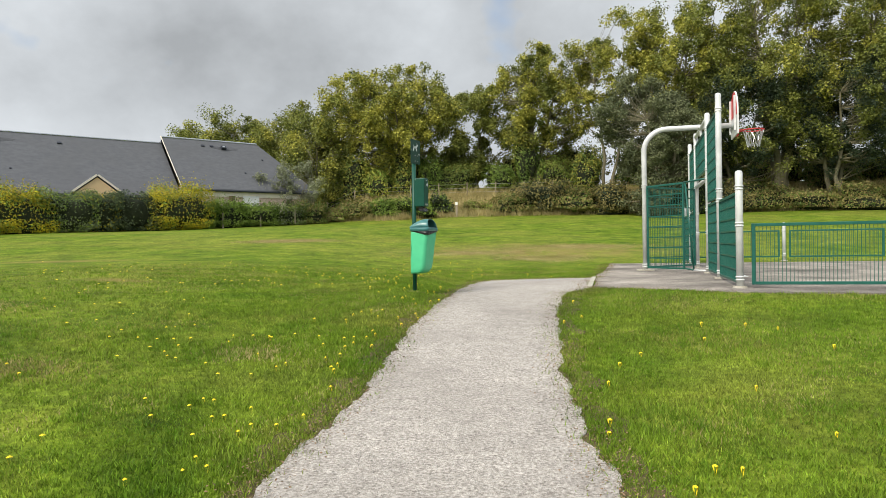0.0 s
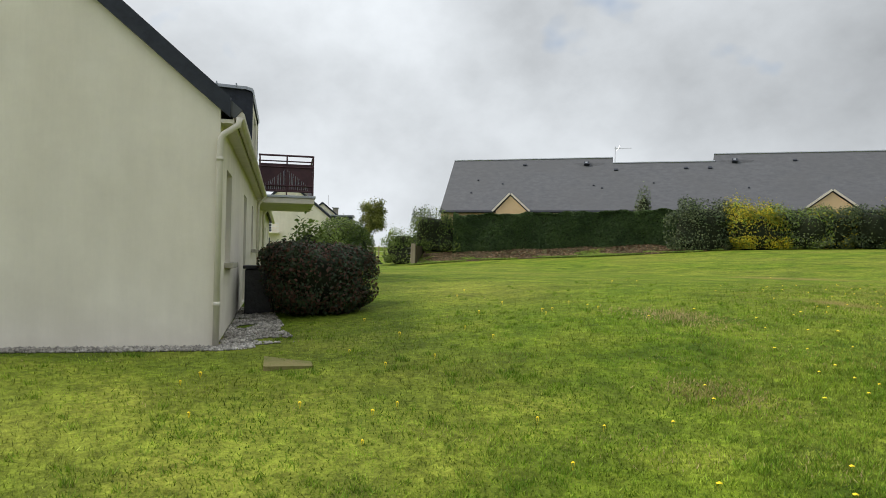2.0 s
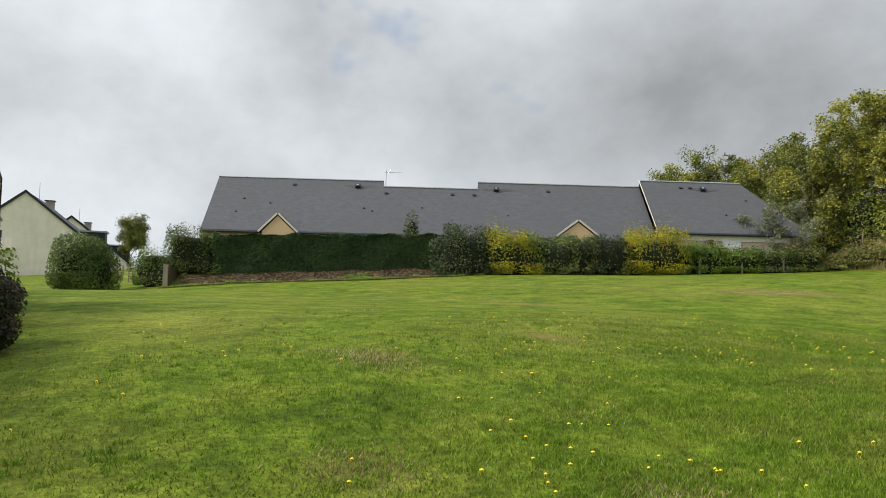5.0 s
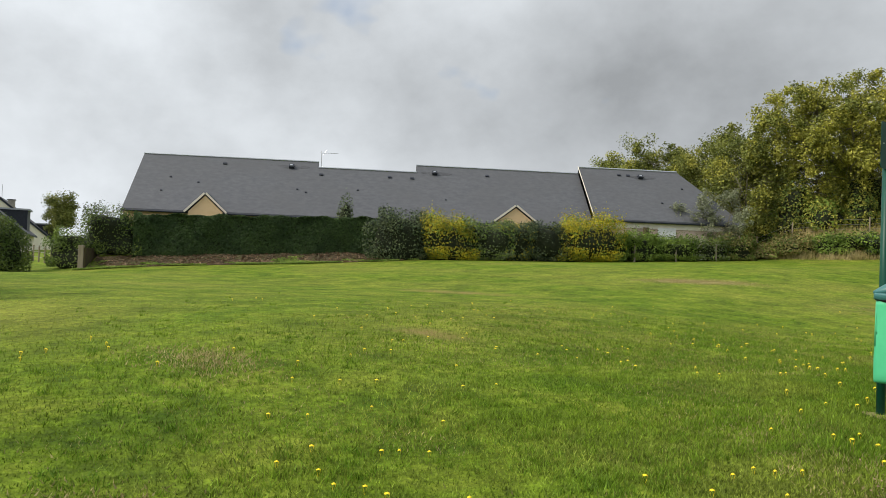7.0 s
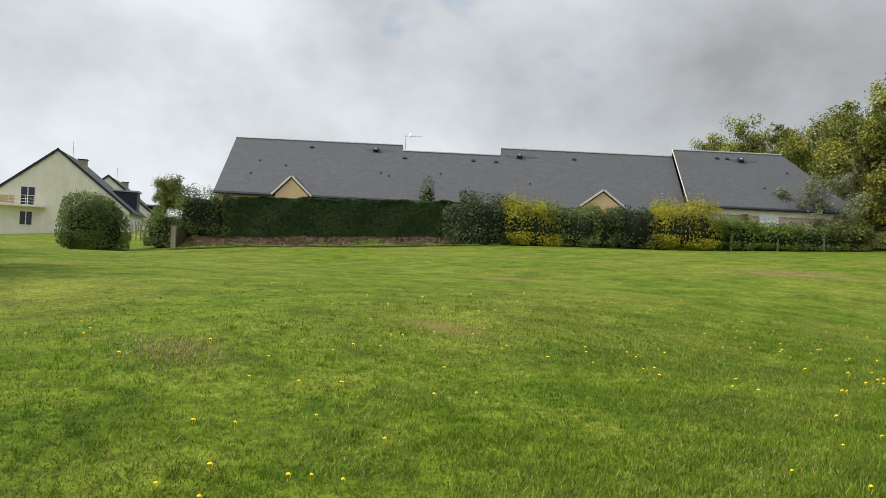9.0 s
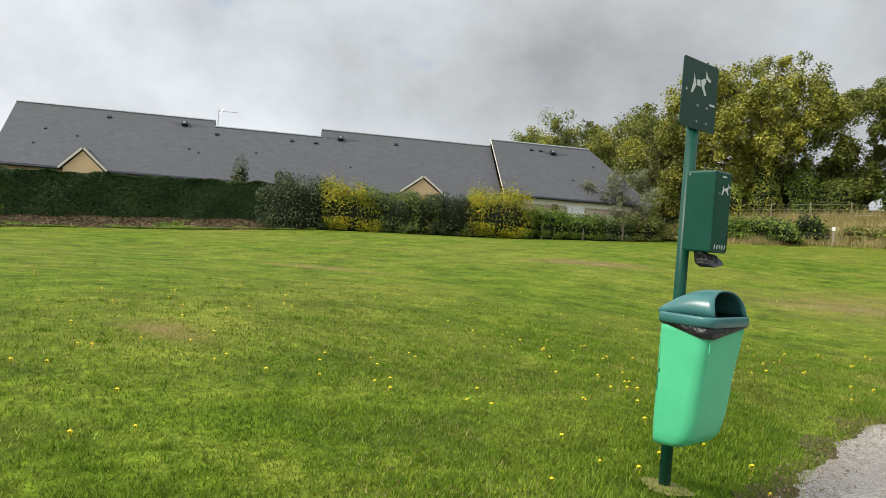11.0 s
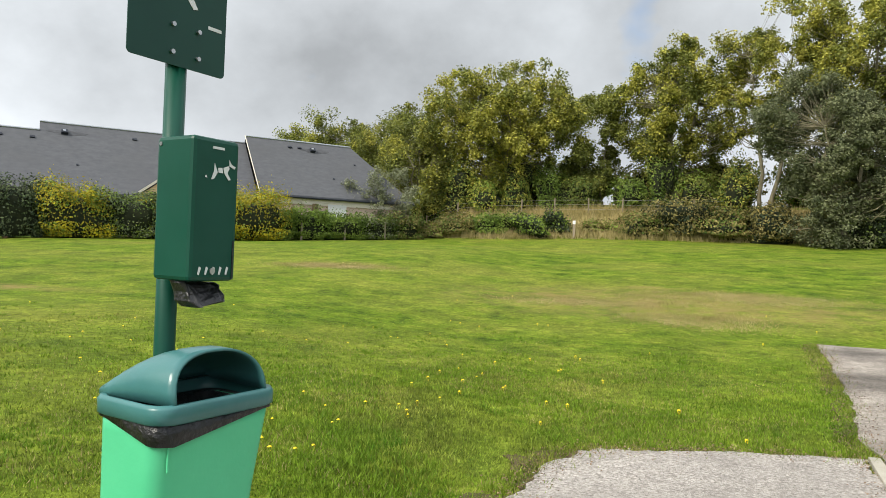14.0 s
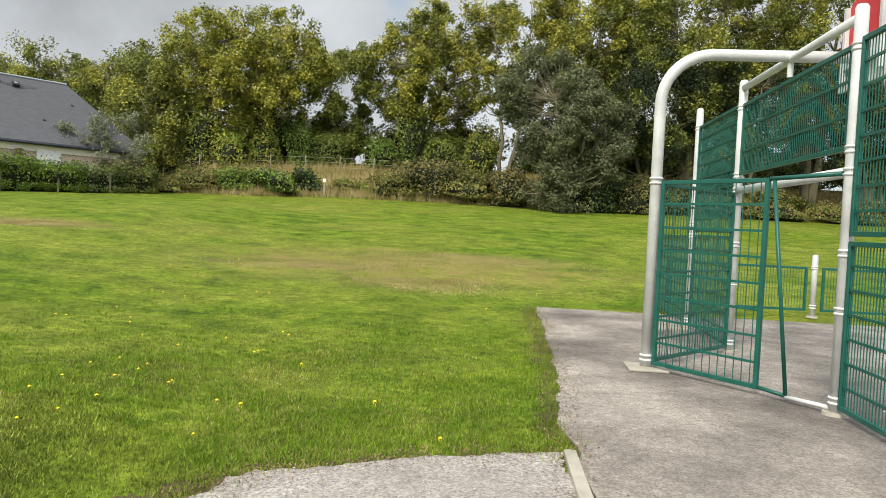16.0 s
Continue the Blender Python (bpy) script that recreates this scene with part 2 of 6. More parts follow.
M["slate"] = material("grey_slate_roof", [(0.085, 0.088, 0.098), (0.115, 0.118, 0.128)], scale=2.4, detail=8, rough=0.75, bump=0.25, bump_scale=12,
                      big=(0.35, (0.095, 0.096, 0.102), 0.6), spec=0.2, stretch=(1, 1, 2.5))
M["slate_dark"] = material("dark_slate_cladding", [(0.016, 0.019, 0.028), (0.032, 0.037, 0.05)], scale=6, rough=0.5, bump=0.3, bump_scale=18)
M["stain"] = material("sooty_slate", [(0.045, 0.046, 0.05), (0.088, 0.09, 0.097)], scale=3.0, detail=6, rough=0.6, bump=0.1)
M["zinc"] = material("zinc_sheet", [(0.34, 0.36, 0.39), (0.44, 0.46, 0.49)], scale=3, rough=0.45, metal=0.6, bump=0.05)
M["cream_paint"] = material("cream_painted_gutter", [(0.60, 0.555, 0.46), (0.70, 0.65, 0.55)], scale=5, rough=0.5, bump=0.05)
M["white"] = material("white_paint", [(0.70, 0.70, 0.68), (0.80, 0.80, 0.78)], scale=5, rough=0.5, bump=0.05)
M["glass"] = material("window_glass", [(0.02, 0.024, 0.03), (0.035, 0.04, 0.05)], scale=2, rough=0.06, bump=0, spec=0.6)
M["galv"] = material("galvanised_grey_post", [(0.58, 0.59, 0.58), (0.72, 0.73, 0.72)], scale=7, rough=0.5, metal=0.1, bump=0.08, big=(3, (0.40, 0.41, 0.40), 0.5))
M["green_steel"] = material("green_coated_steel", [(0.005, 0.078, 0.056), (0.009, 0.105, 0.078)], scale=9, rough=0.42, bump=0.05, big=(4, (0.02, 0.12, 0.09), 0.5), spec=0.45)
M["pole_green"] = material("dark_green_enamel", [(0.003, 0.055, 0.034), (0.005, 0.07, 0.045)], scale=5, rough=0.42, bump=0.02, big=(9, (0.010, 0.070, 0.048), 0.4), spec=0.3)
M["sign_green"] = material("dark_green_sign_face", [(0.003, 0.042, 0.028), (0.005, 0.052, 0.035)], scale=5, rough=0.35, bump=0.0, spec=0.4)
M["bin_green"] = material("mint_green_plastic", [(0.085, 0.52, 0.265), (0.105, 0.58, 0.30)], scale=3, rough=0.4, bump=0.04, bump_scale=60, big=(5, (0.075, 0.48, 0.24), 0.5), spec=0.4)
M["lid"] = material("sea_green_plastic_lid", [(0.036, 0.135, 0.135), (0.055, 0.18, 0.18)], scale=4, rough=0.3, bump=0.04, bump_scale=50, big=(7, (0.05, 0.17, 0.15), 0.4), spec=0.5)
M["liner"] = material("black_bin_liner", [(0.008, 0.008, 0.009), (0.022, 0.022, 0.024)], scale=12, rough=0.36, bump=0.9, bump_scale=22, spec=0.5)
M["white_vinyl"] = material("white_vinyl", [(0.66, 0.68, 0.66), (0.74, 0.76, 0.74)], scale=20, rough=0.5, bump=0)
M["steel"] = material("bright_bolt", [(0.5, 0.5, 0.5), (0.62, 0.62, 0.62)], scale=20, rough=0.3, metal=0.9, bump=0)
M["red"] = material("red_paint", [(0.50, 0.025, 0.03), (0.60, 0.05, 0.05)], scale=5, rough=0.45, bump=0.03)
M["board"] = material("white_backboard", [(0.62, 0.62, 0.60), (0.70, 0.70, 0.68)], scale=5, rough=0.5, bump=0.03)
M["bark"] = material("grey_bark", [(0.085, 0.078, 0.045), (0.25, 0.225, 0.145)], scale=3, rough=0.9, bump=0.7, bump_scale=16, stretch=(1, 1, 0.3))
# near-black green: shade deep inside the foliage, put into the core colour
M["core_shade"] = material("dark_core_shade", [(0.010, 0.014, 0.006), (0.026, 0.032, 0.012)], scale=4, rough=0.9, bump=0.3)
M["wood"] = material("weathered_wood", [(0.20, 0.165, 0.115), (0.32, 0.27, 0.20)], scale=4, rough=0.85, bump=0.4, stretch=(1, 1, 0.15))
M["balcony"] = material("plum_metal_rail", [(0.05, 0.022, 0.028), (0.085, 0.035, 0.042)], scale=6, rough=0.4, bump=0.03)
M["stone"] = material("pale_pebbles", [(0.17, 0.155, 0.13), (0.46, 0.43, 0.38)], scale=3, rough=0.85, bump=0.2, island=0.45)
M["yellow_petal"] = material("yellow_petals", [(0.80, 0.56, 0.01), (0.85, 0.65, 0.02)], scale=30, rough=0.6, bump=0)
M["lf_tree"] = leafy("tree_leaves_olive", (0.160, 0.180, 0.029), (0.52, 0.485, 0.086), 0.5, 0.25)
M["lf_tree2"] = leafy("tree_leaves_green", (0.070, 0.095, 0.020), (0.28, 0.295, 0.060), 0.5, 0.22)
M["lf_dark"] = leafy("evergreen_oak_leaves", (0.085, 0.105, 0.050), (0.200, 0.215, 0.105), 0.5, 0.25)
M["lf_hedge"] = leafy("conifer_hedge_foliage", (0.024, 0.05, 0.014), (0.058, 0.098, 0.026), 0.4, 0.15)
M["lf_laurel"] = leafy("laurel_leaves", (0.040, 0.070, 0.022), (0.170, 0.205, 0.095), 0.55, 0.2)
M["lf_yellow"] = leafy("golden_shrub_leaves", (0.24, 0.22, 0.018), (0.60, 0.50, 0.030), 0.45, 0.35)
M["lf_fresh"] = leafy("fresh_green_leaves", (0.10, 0.175, 0.024), (0.27, 0.36, 0.06), 0.45, 0.3)
M["lf_red"] = leafy("photinia_leaves", (0.045, 0.030, 0.018), (0.110, 0.052, 0.034), 0.5, 0.15)
M["lf_darkgreen"] = leafy("dark_shrub_leaves", (0.019, 0.032, 0.016), (0.047, 0.068, 0.030), 0.45, 0.12)
M["lf_bramble"] = leafy("bramble_leaves", (0.130, 0.125, 0.036), (0.34, 0.28, 0.10), 0.45, 0.25)
M["lf_ivy"] = leafy("ivy_leaves", (0.062, 0.108, 0.020), (0.185, 0.245, 0.05), 0.45, 0.25)
M["lf_grey"] = leafy("silver_green_leaves", (0.16, 0.18, 0.10), (0.32, 0.335, 0.21), 0.35, 0.3)


# ---- mesh tools ----
class Mesh:
    """Collects boxes, tubes and plates into one mesh."""

    def __init__(self):
        self.v, self.f = [], []

    def add(self, verts, faces, m=None):
        o = len(self.v)
        self.v += [tuple(m @ Vector(p)) if m else tuple(p) for p in verts]
        self.f += [tuple(i + o for i in f) for f in faces]
        return self

    def box(self, x0, y0, z0, x1, y1, z1, m=None, bevel=0.0):
        bm = bmesh.new()
        bmesh.ops.create_cube(bm, size=1, matrix=Matrix.Translation(((x0 + x1) / 2, (y0 + y1) / 2, (z0 + z1) / 2)) @ Matrix.Diagonal((x1 - x0, y1 - y0, z1 - z0, 1)))
        if bevel:
            bmesh.ops.bevel(bm, geom=bm.edges[:], offset=bevel, segments=2, affect="EDGES", profile=0.5)
        bm.verts.index_update()
        self.add([v.co for v in bm.verts], [[v.index for v in f.verts] for f in bm.faces], m)
        bm.free()
        return self

    def tube(self, pts, radii, n=10, caps=True):
        pts = [Vector(p) for p in pts]
        if not hasattr(radii, "__len__"):
            radii = [radii] * len(pts)
        vs, fs = [], []
        side = None
        for i, p in enumerate(pts):
            d = (pts[min(i + 1, len(pts) - 1)] - pts[max(i - 1, 0)]).normalized()
            if side is None:
                side = d.cross(Vector((0, 0, 1)) if abs(d.z) < 0.9 else Vector((1, 0, 0))).normalized()
            side = (side - d * side.dot(d)).normalized()
            up = d.cross(side)
            for k in range(n):
                a = 2 * math.pi * k / n
                vs.append(p + (side * math.cos(a) + up * math.sin(a)) * radii[i])
        for i in range(len(pts) - 1):
            for k in range(n):
                a, b = i * n + k, i * n + (k + 1) % n
                fs.append((a, b, b + n, a + n))
        if caps:
            fs.append(tuple(range(n - 1, -1, -1)))
            fs.append(tuple(range(len(vs) - n, len(vs))))
        return self.add(vs, fs)

    def plate(self, outline, thick, m=None):
        """An outline in the local xy plane, made thick along z."""
        n = len(outline)
        vs = [(x, y, 0) for x, y in outline] + [(x, y, thick) for x, y in outline]
        fs = [tuple(range(n - 1, -1, -1)), tuple(range(n, 2 * n))] + [(i, (i + 1) % n, (i + 1) % n + n, i + n) for i in range(n)]
        return self.add(vs, fs, m)

    def done(self, name, mat, parent=None, label="", smooth=False, category="", group="", kind=""):
        me = bpy.data.meshes.new(name)
        me.from_pydata(self.v, [], self.f)
        me.materials.append(mat)
        if smooth:
            me.polygons.foreach_set("use_smooth", [True] * len(me.polygons))
        me.update()
        ob = new(name, me)
        ob.parent = parent
        return tagged(ob, label, category, group, kind)


def thing(name, label, category, at=None, group="", kind=""):
    ob = new(name)
    ob.empty_display_size = 0.2
    if at is not None:
        ob.matrix_world = at
    return tagged(ob, label, category, group, kind)


def raw(name, verts, faces, mat, parent=None, label="", smooth=False, kind="", category="", group=""):
    """A mesh straight from numpy arrays of verts and of faces with equal corner counts."""
    me = bpy.data.meshes.new(name)
    verts, faces = np.asarray(verts, np.float32), np.asarray(faces, np.int32)
    k = faces.shape[1]
    me.vertices.add(len(verts))
    me.vertices.foreach_set("co", verts.ravel())
    me.loops.add(faces.size)
    me.loops.foreach_set("vertex_index", faces.ravel())
    me.polygons.add(len(faces))
    me.polygons.foreach_set("loop_start", np.arange(0, faces.size, k, dtype=np.int32))
    if smooth:
        me.polygons.foreach_set("use_smooth", [True] * len(faces))
    me.update(calc_edges=True)
    me.materials.append(mat)
    ob = new(name, me)
    ob.parent = parent
    return tagged(ob, label, category, group, kind)


rng = np.random.default_rng(7)


def leaves(points, normals, size, jitter=0.6, aspect=0.55, corners=4):
    """Leaves of three or four corners, one at each point, loosely facing the normals."""
    n = len(points)
    nr = normals + rng.normal(0, jitter, (n, 3))
    nr /= np.linalg.norm(nr, axis=1)[:, None] + 1e-9
    t = np.cross(nr, rng.normal(0, 1, (n, 3)))
    t /= np.linalg.norm(t, axis=1)[:, None] + 1e-9
    b = np.cross(nr, t)
    s = size * rng.uniform(0.6, 1.35, n)[:, None]
    v = np.empty((n, 4, 3))
    v[:, 0], v[:, 2] = points - t * s * 0.5, points + t * s * 0.5
    v[:, 1], v[:, 3] = points + b * s * aspect * 0.5 + nr * s * 0.1, points - b * s * aspect * 0.5 + nr * s * 0.1
    if corners == 3:
        v[:, 1] += b * s * aspect * 0.35
        return v[:, :3].reshape(-1, 3), np.arange(3 * n).reshape(-1, 3)
    return v.reshape(-1, 3), np.arange(4 * n).reshape(-1, 4)


# ---- the lie of the land ----
def ease(a, b, x):
    t = np.clip((x - a) / (b - a), 0, 1)
    return t * t * (3 - 2 * t)


SLOPE_Y = (-300, -60, -10, 0, 9.0, 10.5, 21.0, 22.5, 45, 57, 80, 130, 1500)
SLOPE_Z = (-12, -5, -1.45, -0.78, -0.13, -0.085, -0.085, 0.02, 1.80, 2.70, 3.6, 4.4, 6)
HP, HD, HN = np.array((-39.43, 22.88)), np.array((0.66, 0.75)), np.array((-0.75, 0.66))


def height(x, y):
    x, y = np.asarray(x, float), np.asarray(y, float)
    z = sum(np.interp(y + d, SLOPE_Y, SLOPE_Z) for d in (-1.6, -0.8, 0, 0.8, 1.6)) / 5
    flat = ease(2.0, 3.0, x) * (1 - ease(21.3, 24, y)) * ease(7.6, 9.6, y)
    z = z * (1 - flat) + -0.085 * flat
    left = ease(1, 7, -x)
    z = z + left * (0.33 + 0.07 * np.clip(2.4 - y, 0, 14) - 0.5 * ease(35, 52, y)) * (1 - 0.5 * ease(60, 110, -x))
    z = z + 0.08 * ease(0.15, -0.5, x) * ease(6.5, 9.3, y) * (1 - ease(14, 18, y)) * (1 - left)
    z = z - 0.32 * np.exp(-((x + 44) ** 2 + (y - 17) ** 2) / 45)
    z = z + ease(-15, -9, x) * np.interp(y, (56.8, 58.5, 61, 65, 80, 200), (0, 0.55, 1.7, 2.7, 2.8, 2.6))
    s = (x - HP[0]) * HD[0] + (y - HP[1]) * HD[1]
    back = (x - HP[0]) * HN[0] + (y - HP[1]) * HN[1]
    z = z + 0.65 * ease(-0.2, 2.2, back) * ease(-0.8, 0.2, s) * (1 - ease(14.5, 18.5, s)) * (1 - ease(30, 60, back))
    return z + 0.05 * np.sin(x * 0.31 + 1) * np.sin(y * 0.27) * ease(10, 25, np.abs(y - 12) + np.abs(x) * 0.6) * (y < 56)


def gz(x, y):
    return float(height(x, y))


def grid_axis(lo, hi, fine_lo, fine_hi, fine, coarse):
    a = list(np.arange(fine_lo, fine_hi + 1e-6, fine))
    step, p = coarse, fine_lo
    while p > lo:
        p -= step
        step *= 1.25
        a.insert(0, p)
    step, p = coarse, fine_hi
    while p < hi:
        p += step
        step *= 1.25
        a.append(p)
    return np.array(a)


gx, gy = grid_axis(-1500, 1500, -60, 50, 0.4, 0.8), grid_axis(-300, 2200, -12, 72, 0.35, 0.8)
GX, GY = np.meshgrid(gx, gy)
gverts = np.stack([GX, GY, height(GX, GY)], -1).reshape(-1, 3)
idx = np.arange(GX.size).reshape(GX.shape)
gfaces = np.stack([idx[:-1, :-1], idx[:-1, 1:], idx[1:, 1:], idx[1:, :-1]], -1).reshape(-1, 4)
raw("ground", gverts, gfaces, M["lawn"], smooth=True, label="sloping mown lawn of short green grass", category="lawn", kind="structure")


def sheet(name, outline, mat, lift, label, category, step=0.35, ragged=0.0, thick=0.12):
    """A paved or worn sheet that follows the land, with a slightly ragged rim."""
    pts = []
    n = len(outline)
    for i in range(n):
        a, b = Vector(outline[i]), Vector(outline[(i + 1) % n])
        k = max(1, int((b - a).length / step))
        for j in range(k):
            p = a.lerp(b, j / k)
            w = Vector((noise.noise((p.x * 2.1, p.y * 2.1, 3)), noise.noise((p.x * 2.1, p.y * 2.1, 9)))) * ragged
            w += Vector((noise.noise((p.x * 7, p.y * 7, 5)), noise.noise((p.x * 7, p.y * 7, 1)))) * ragged * 0.5
            w += Vector((noise.noise((p.x * 21, p.y * 21, 7)), noise.noise((p.x * 21, p.y * 21, 2)))) * ragged * 0.45
            pts.append(p + w)
    bm = bmesh.new()
    f = bm.faces.new([bm.verts.new((p.x, p.y, 0)) for p in pts])
    xs, ys = [p.x for p in pts], [p.y for p in pts]
    geom = lambda: bm.verts[:] + bm.edges[:] + bm.faces[:]
    for y in np.arange(math.ceil(min(ys)), max(ys), 0.5):
        bmesh.ops.bisect_plane(bm, geom=geom(), plane_co=(0, y, 0), plane_no=(0, 1, 0))
    for x in np.arange(math.ceil(min(xs)), min(max(xs), 60), 1.0):
        bmesh.ops.bisect_plane(bm, geom=geom(), plane_co=(x, 0, 0), plane_no=(1, 0, 0))
    bmesh.ops.triangulate(bm, faces=bm.faces[:])
    top = bm.faces[:]
    ex = bmesh.ops.extrude_face_region(bm, geom=top)
    for v in [g for g in ex["geom"] if isinstance(g, bmesh.types.BMVert)]:
        v.co.z = 1
    for v in bm.verts:
        v.co.z = gz(v.co.x, v.co.y) + (lift if v.co.z > 0.5 else lift - thick)
    bmesh.ops.recalc_face_normals(bm, faces=bm.faces[:])
    me = bpy.data.meshes.new(name)
    bm.to_mesh(me)
    bm.free()
    me.materials.append(mat)
    return tagged(new(name, me), label, category, "", "structure")


PATH_EDGE = [(-1.5, -9), (-0.75, 0.5), (-0.6, 3.05), (-0.47, 3.9), (-0.33, 4.73), (-0.23, 6.92), (0.2, 10.7), (0.42, 12.2), (0.68, 13.0), (1.6, 13.33),
             (2.72, 13.5), (2.25, 10.75), (1.78, 9.9), (1.49, 8.4), (1.3, 6.6), (1.2, 5.3), (1.16, 4.4), (1.22, 3.05), (1.2, 0.5), (0.6, -9)]
sheet("footpath", PATH_EDGE, M["path"], 0.02, "pale gravelled footpath with ragged grassy edges", "path", step=0.05, ragged=0.085)
VERGE_EDGE = [(x + (-0.17 if i < 9 else 0.17 if i > 11 else 0.0), y + (0.08 if 7 <= i <= 9 else 0.0)) for i, (x, y) in enumerate(PATH_EDGE)]
sheet("path_verge", VERGE_EDGE, M["verge"], 0.012, "bare brown earth along the path edges", "verge", step=0.06, ragged=0.2, thick=0.1)
Q, QM = Vector((0.217, 0.976)), Vector((0.976, -0.217))
GOAL = Vector((5.6, 15.885))
near0, far0 = Vector((3.95, 9.38)), Vector((4.5, 21.4))
COURT_EDGE = [(2.33, 10.75), (2.80, 13.45), (2.92, 14.3), (3.28, 15.5), (3.82, 18.06), tuple(far0), tuple(far0 + QM * 34), tuple(near0 + QM * 34), tuple(near0)]
sheet("court_pavement", COURT_EDGE, M["asphalt"], 0.024, "stained grey tarmac of the ball court", "court floor", step=0.08, ragged=0.05)
COURT_RIM = [(2.74, 13.6), (2.78, 14.35), (3.12, 15.55), (3.66, 18.1), (4.3, 21.4), (5.2, 21.2), (4.5, 18.0), (3.9, 15.4), (3.4, 13.6)]
sheet("court_verge", COURT_RIM, M["verge"], 0.008, "bare brown earth along the court edge", "verge", step=0.06, ragged=0.14, thick=0.1)
kerb = Mesh()
a, b = Vector((2.25, 10.72, 0)), Vector((2.76, 13.48, 0))
for i in range(3):
    p, q = a.lerp(b, i / 3 + 0.004), a.lerp(b, (i + 1) / 3 - 0.004)
    ang = math.atan2((b - a).y, (b - a).x)
    k = Mesh()
    k.box(0, -0.04, -0.15, (q - p).length, 0.04, 0.045, Matrix.Translation((p.x, p.y, -0.085)) @ Matrix.Rotation(ang, 4, "Z"), bevel=0.008)
    k.done("kerb_stone", M["concrete"], label="weathered concrete edging between path and court", category="kerb", group="edging stones", kind="structure")


# ---- the litter bin on its sign pole ----
def rounded_rect(w, d, r, n=5):
    """Outline centred on zero, w along y and d along x."""
    pts = []
    for cx, cy, a0 in ((d / 2 - r, w / 2 - r, 0), (-d / 2 + r, w / 2 - r, 90), (-d / 2 + r, -w / 2 + r, 180), (d / 2 - r, -w / 2 + r, 270)):
        for i in range(n + 1):
            a = radians(a0 + 90 * i / n)
            pts.append((cx + r * math.cos(a), cy + r * math.sin(a)))
    return pts


def loft(rings, closed_bottom=True, closed_top=False):
    m = Mesh()
    n = len(rings[0])
    vs = [p for ring in rings for p in ring]
    fs = [(i * n + k, i * n + (k + 1) % n, (i + 1) * n + (k + 1) % n, (i + 1) * n + k) for i in range(len(rings) - 1) for k in range(n)]
    if closed_bottom:
        fs.append(tuple(range(n - 1, -1, -1)))
    if closed_top:
        fs.append(tuple(range(len(vs) - n, len(vs))))
    return m.add(vs, fs)


def dog_sign(parent, m, size):
    """The white dog pictogram, drawn as plain plates; x along the sign, y up, in units of its width."""
    shapes = {"tail": [(-0.352, 0.526), (-0.226, 0.247), (-0.368, 0.03), (-0.474, 0.0), (-0.37, 0.28)],
              "trunk": [(-0.216, 0.397), (-0.047, 0.413), (-0.01, 0.24), (-0.19, 0.25)],
              "leg": [(-0.005, 0.418), (0.21, 0.50), (0.25, 0.42), (0.17, 0.27), (0.316, 0.055), (0.23, 0.035), (0.05, 0.24)],
              "head": [(0.237, 0.70), (0.33, 0.566), (0.505, 0.497), (0.458, 0.42), (0.247, 0.497)],
              "dropping": [(-0.72, 0.05), (-0.63, 0.04), (-0.68, 0.12)]}
    for shape in shapes.values():
        Mesh().plate([(x * size, y * size) for x, y in shape[::-1]], 0.0015, m).done("pictogram", M["white_vinyl"], parent, "white pictogram")


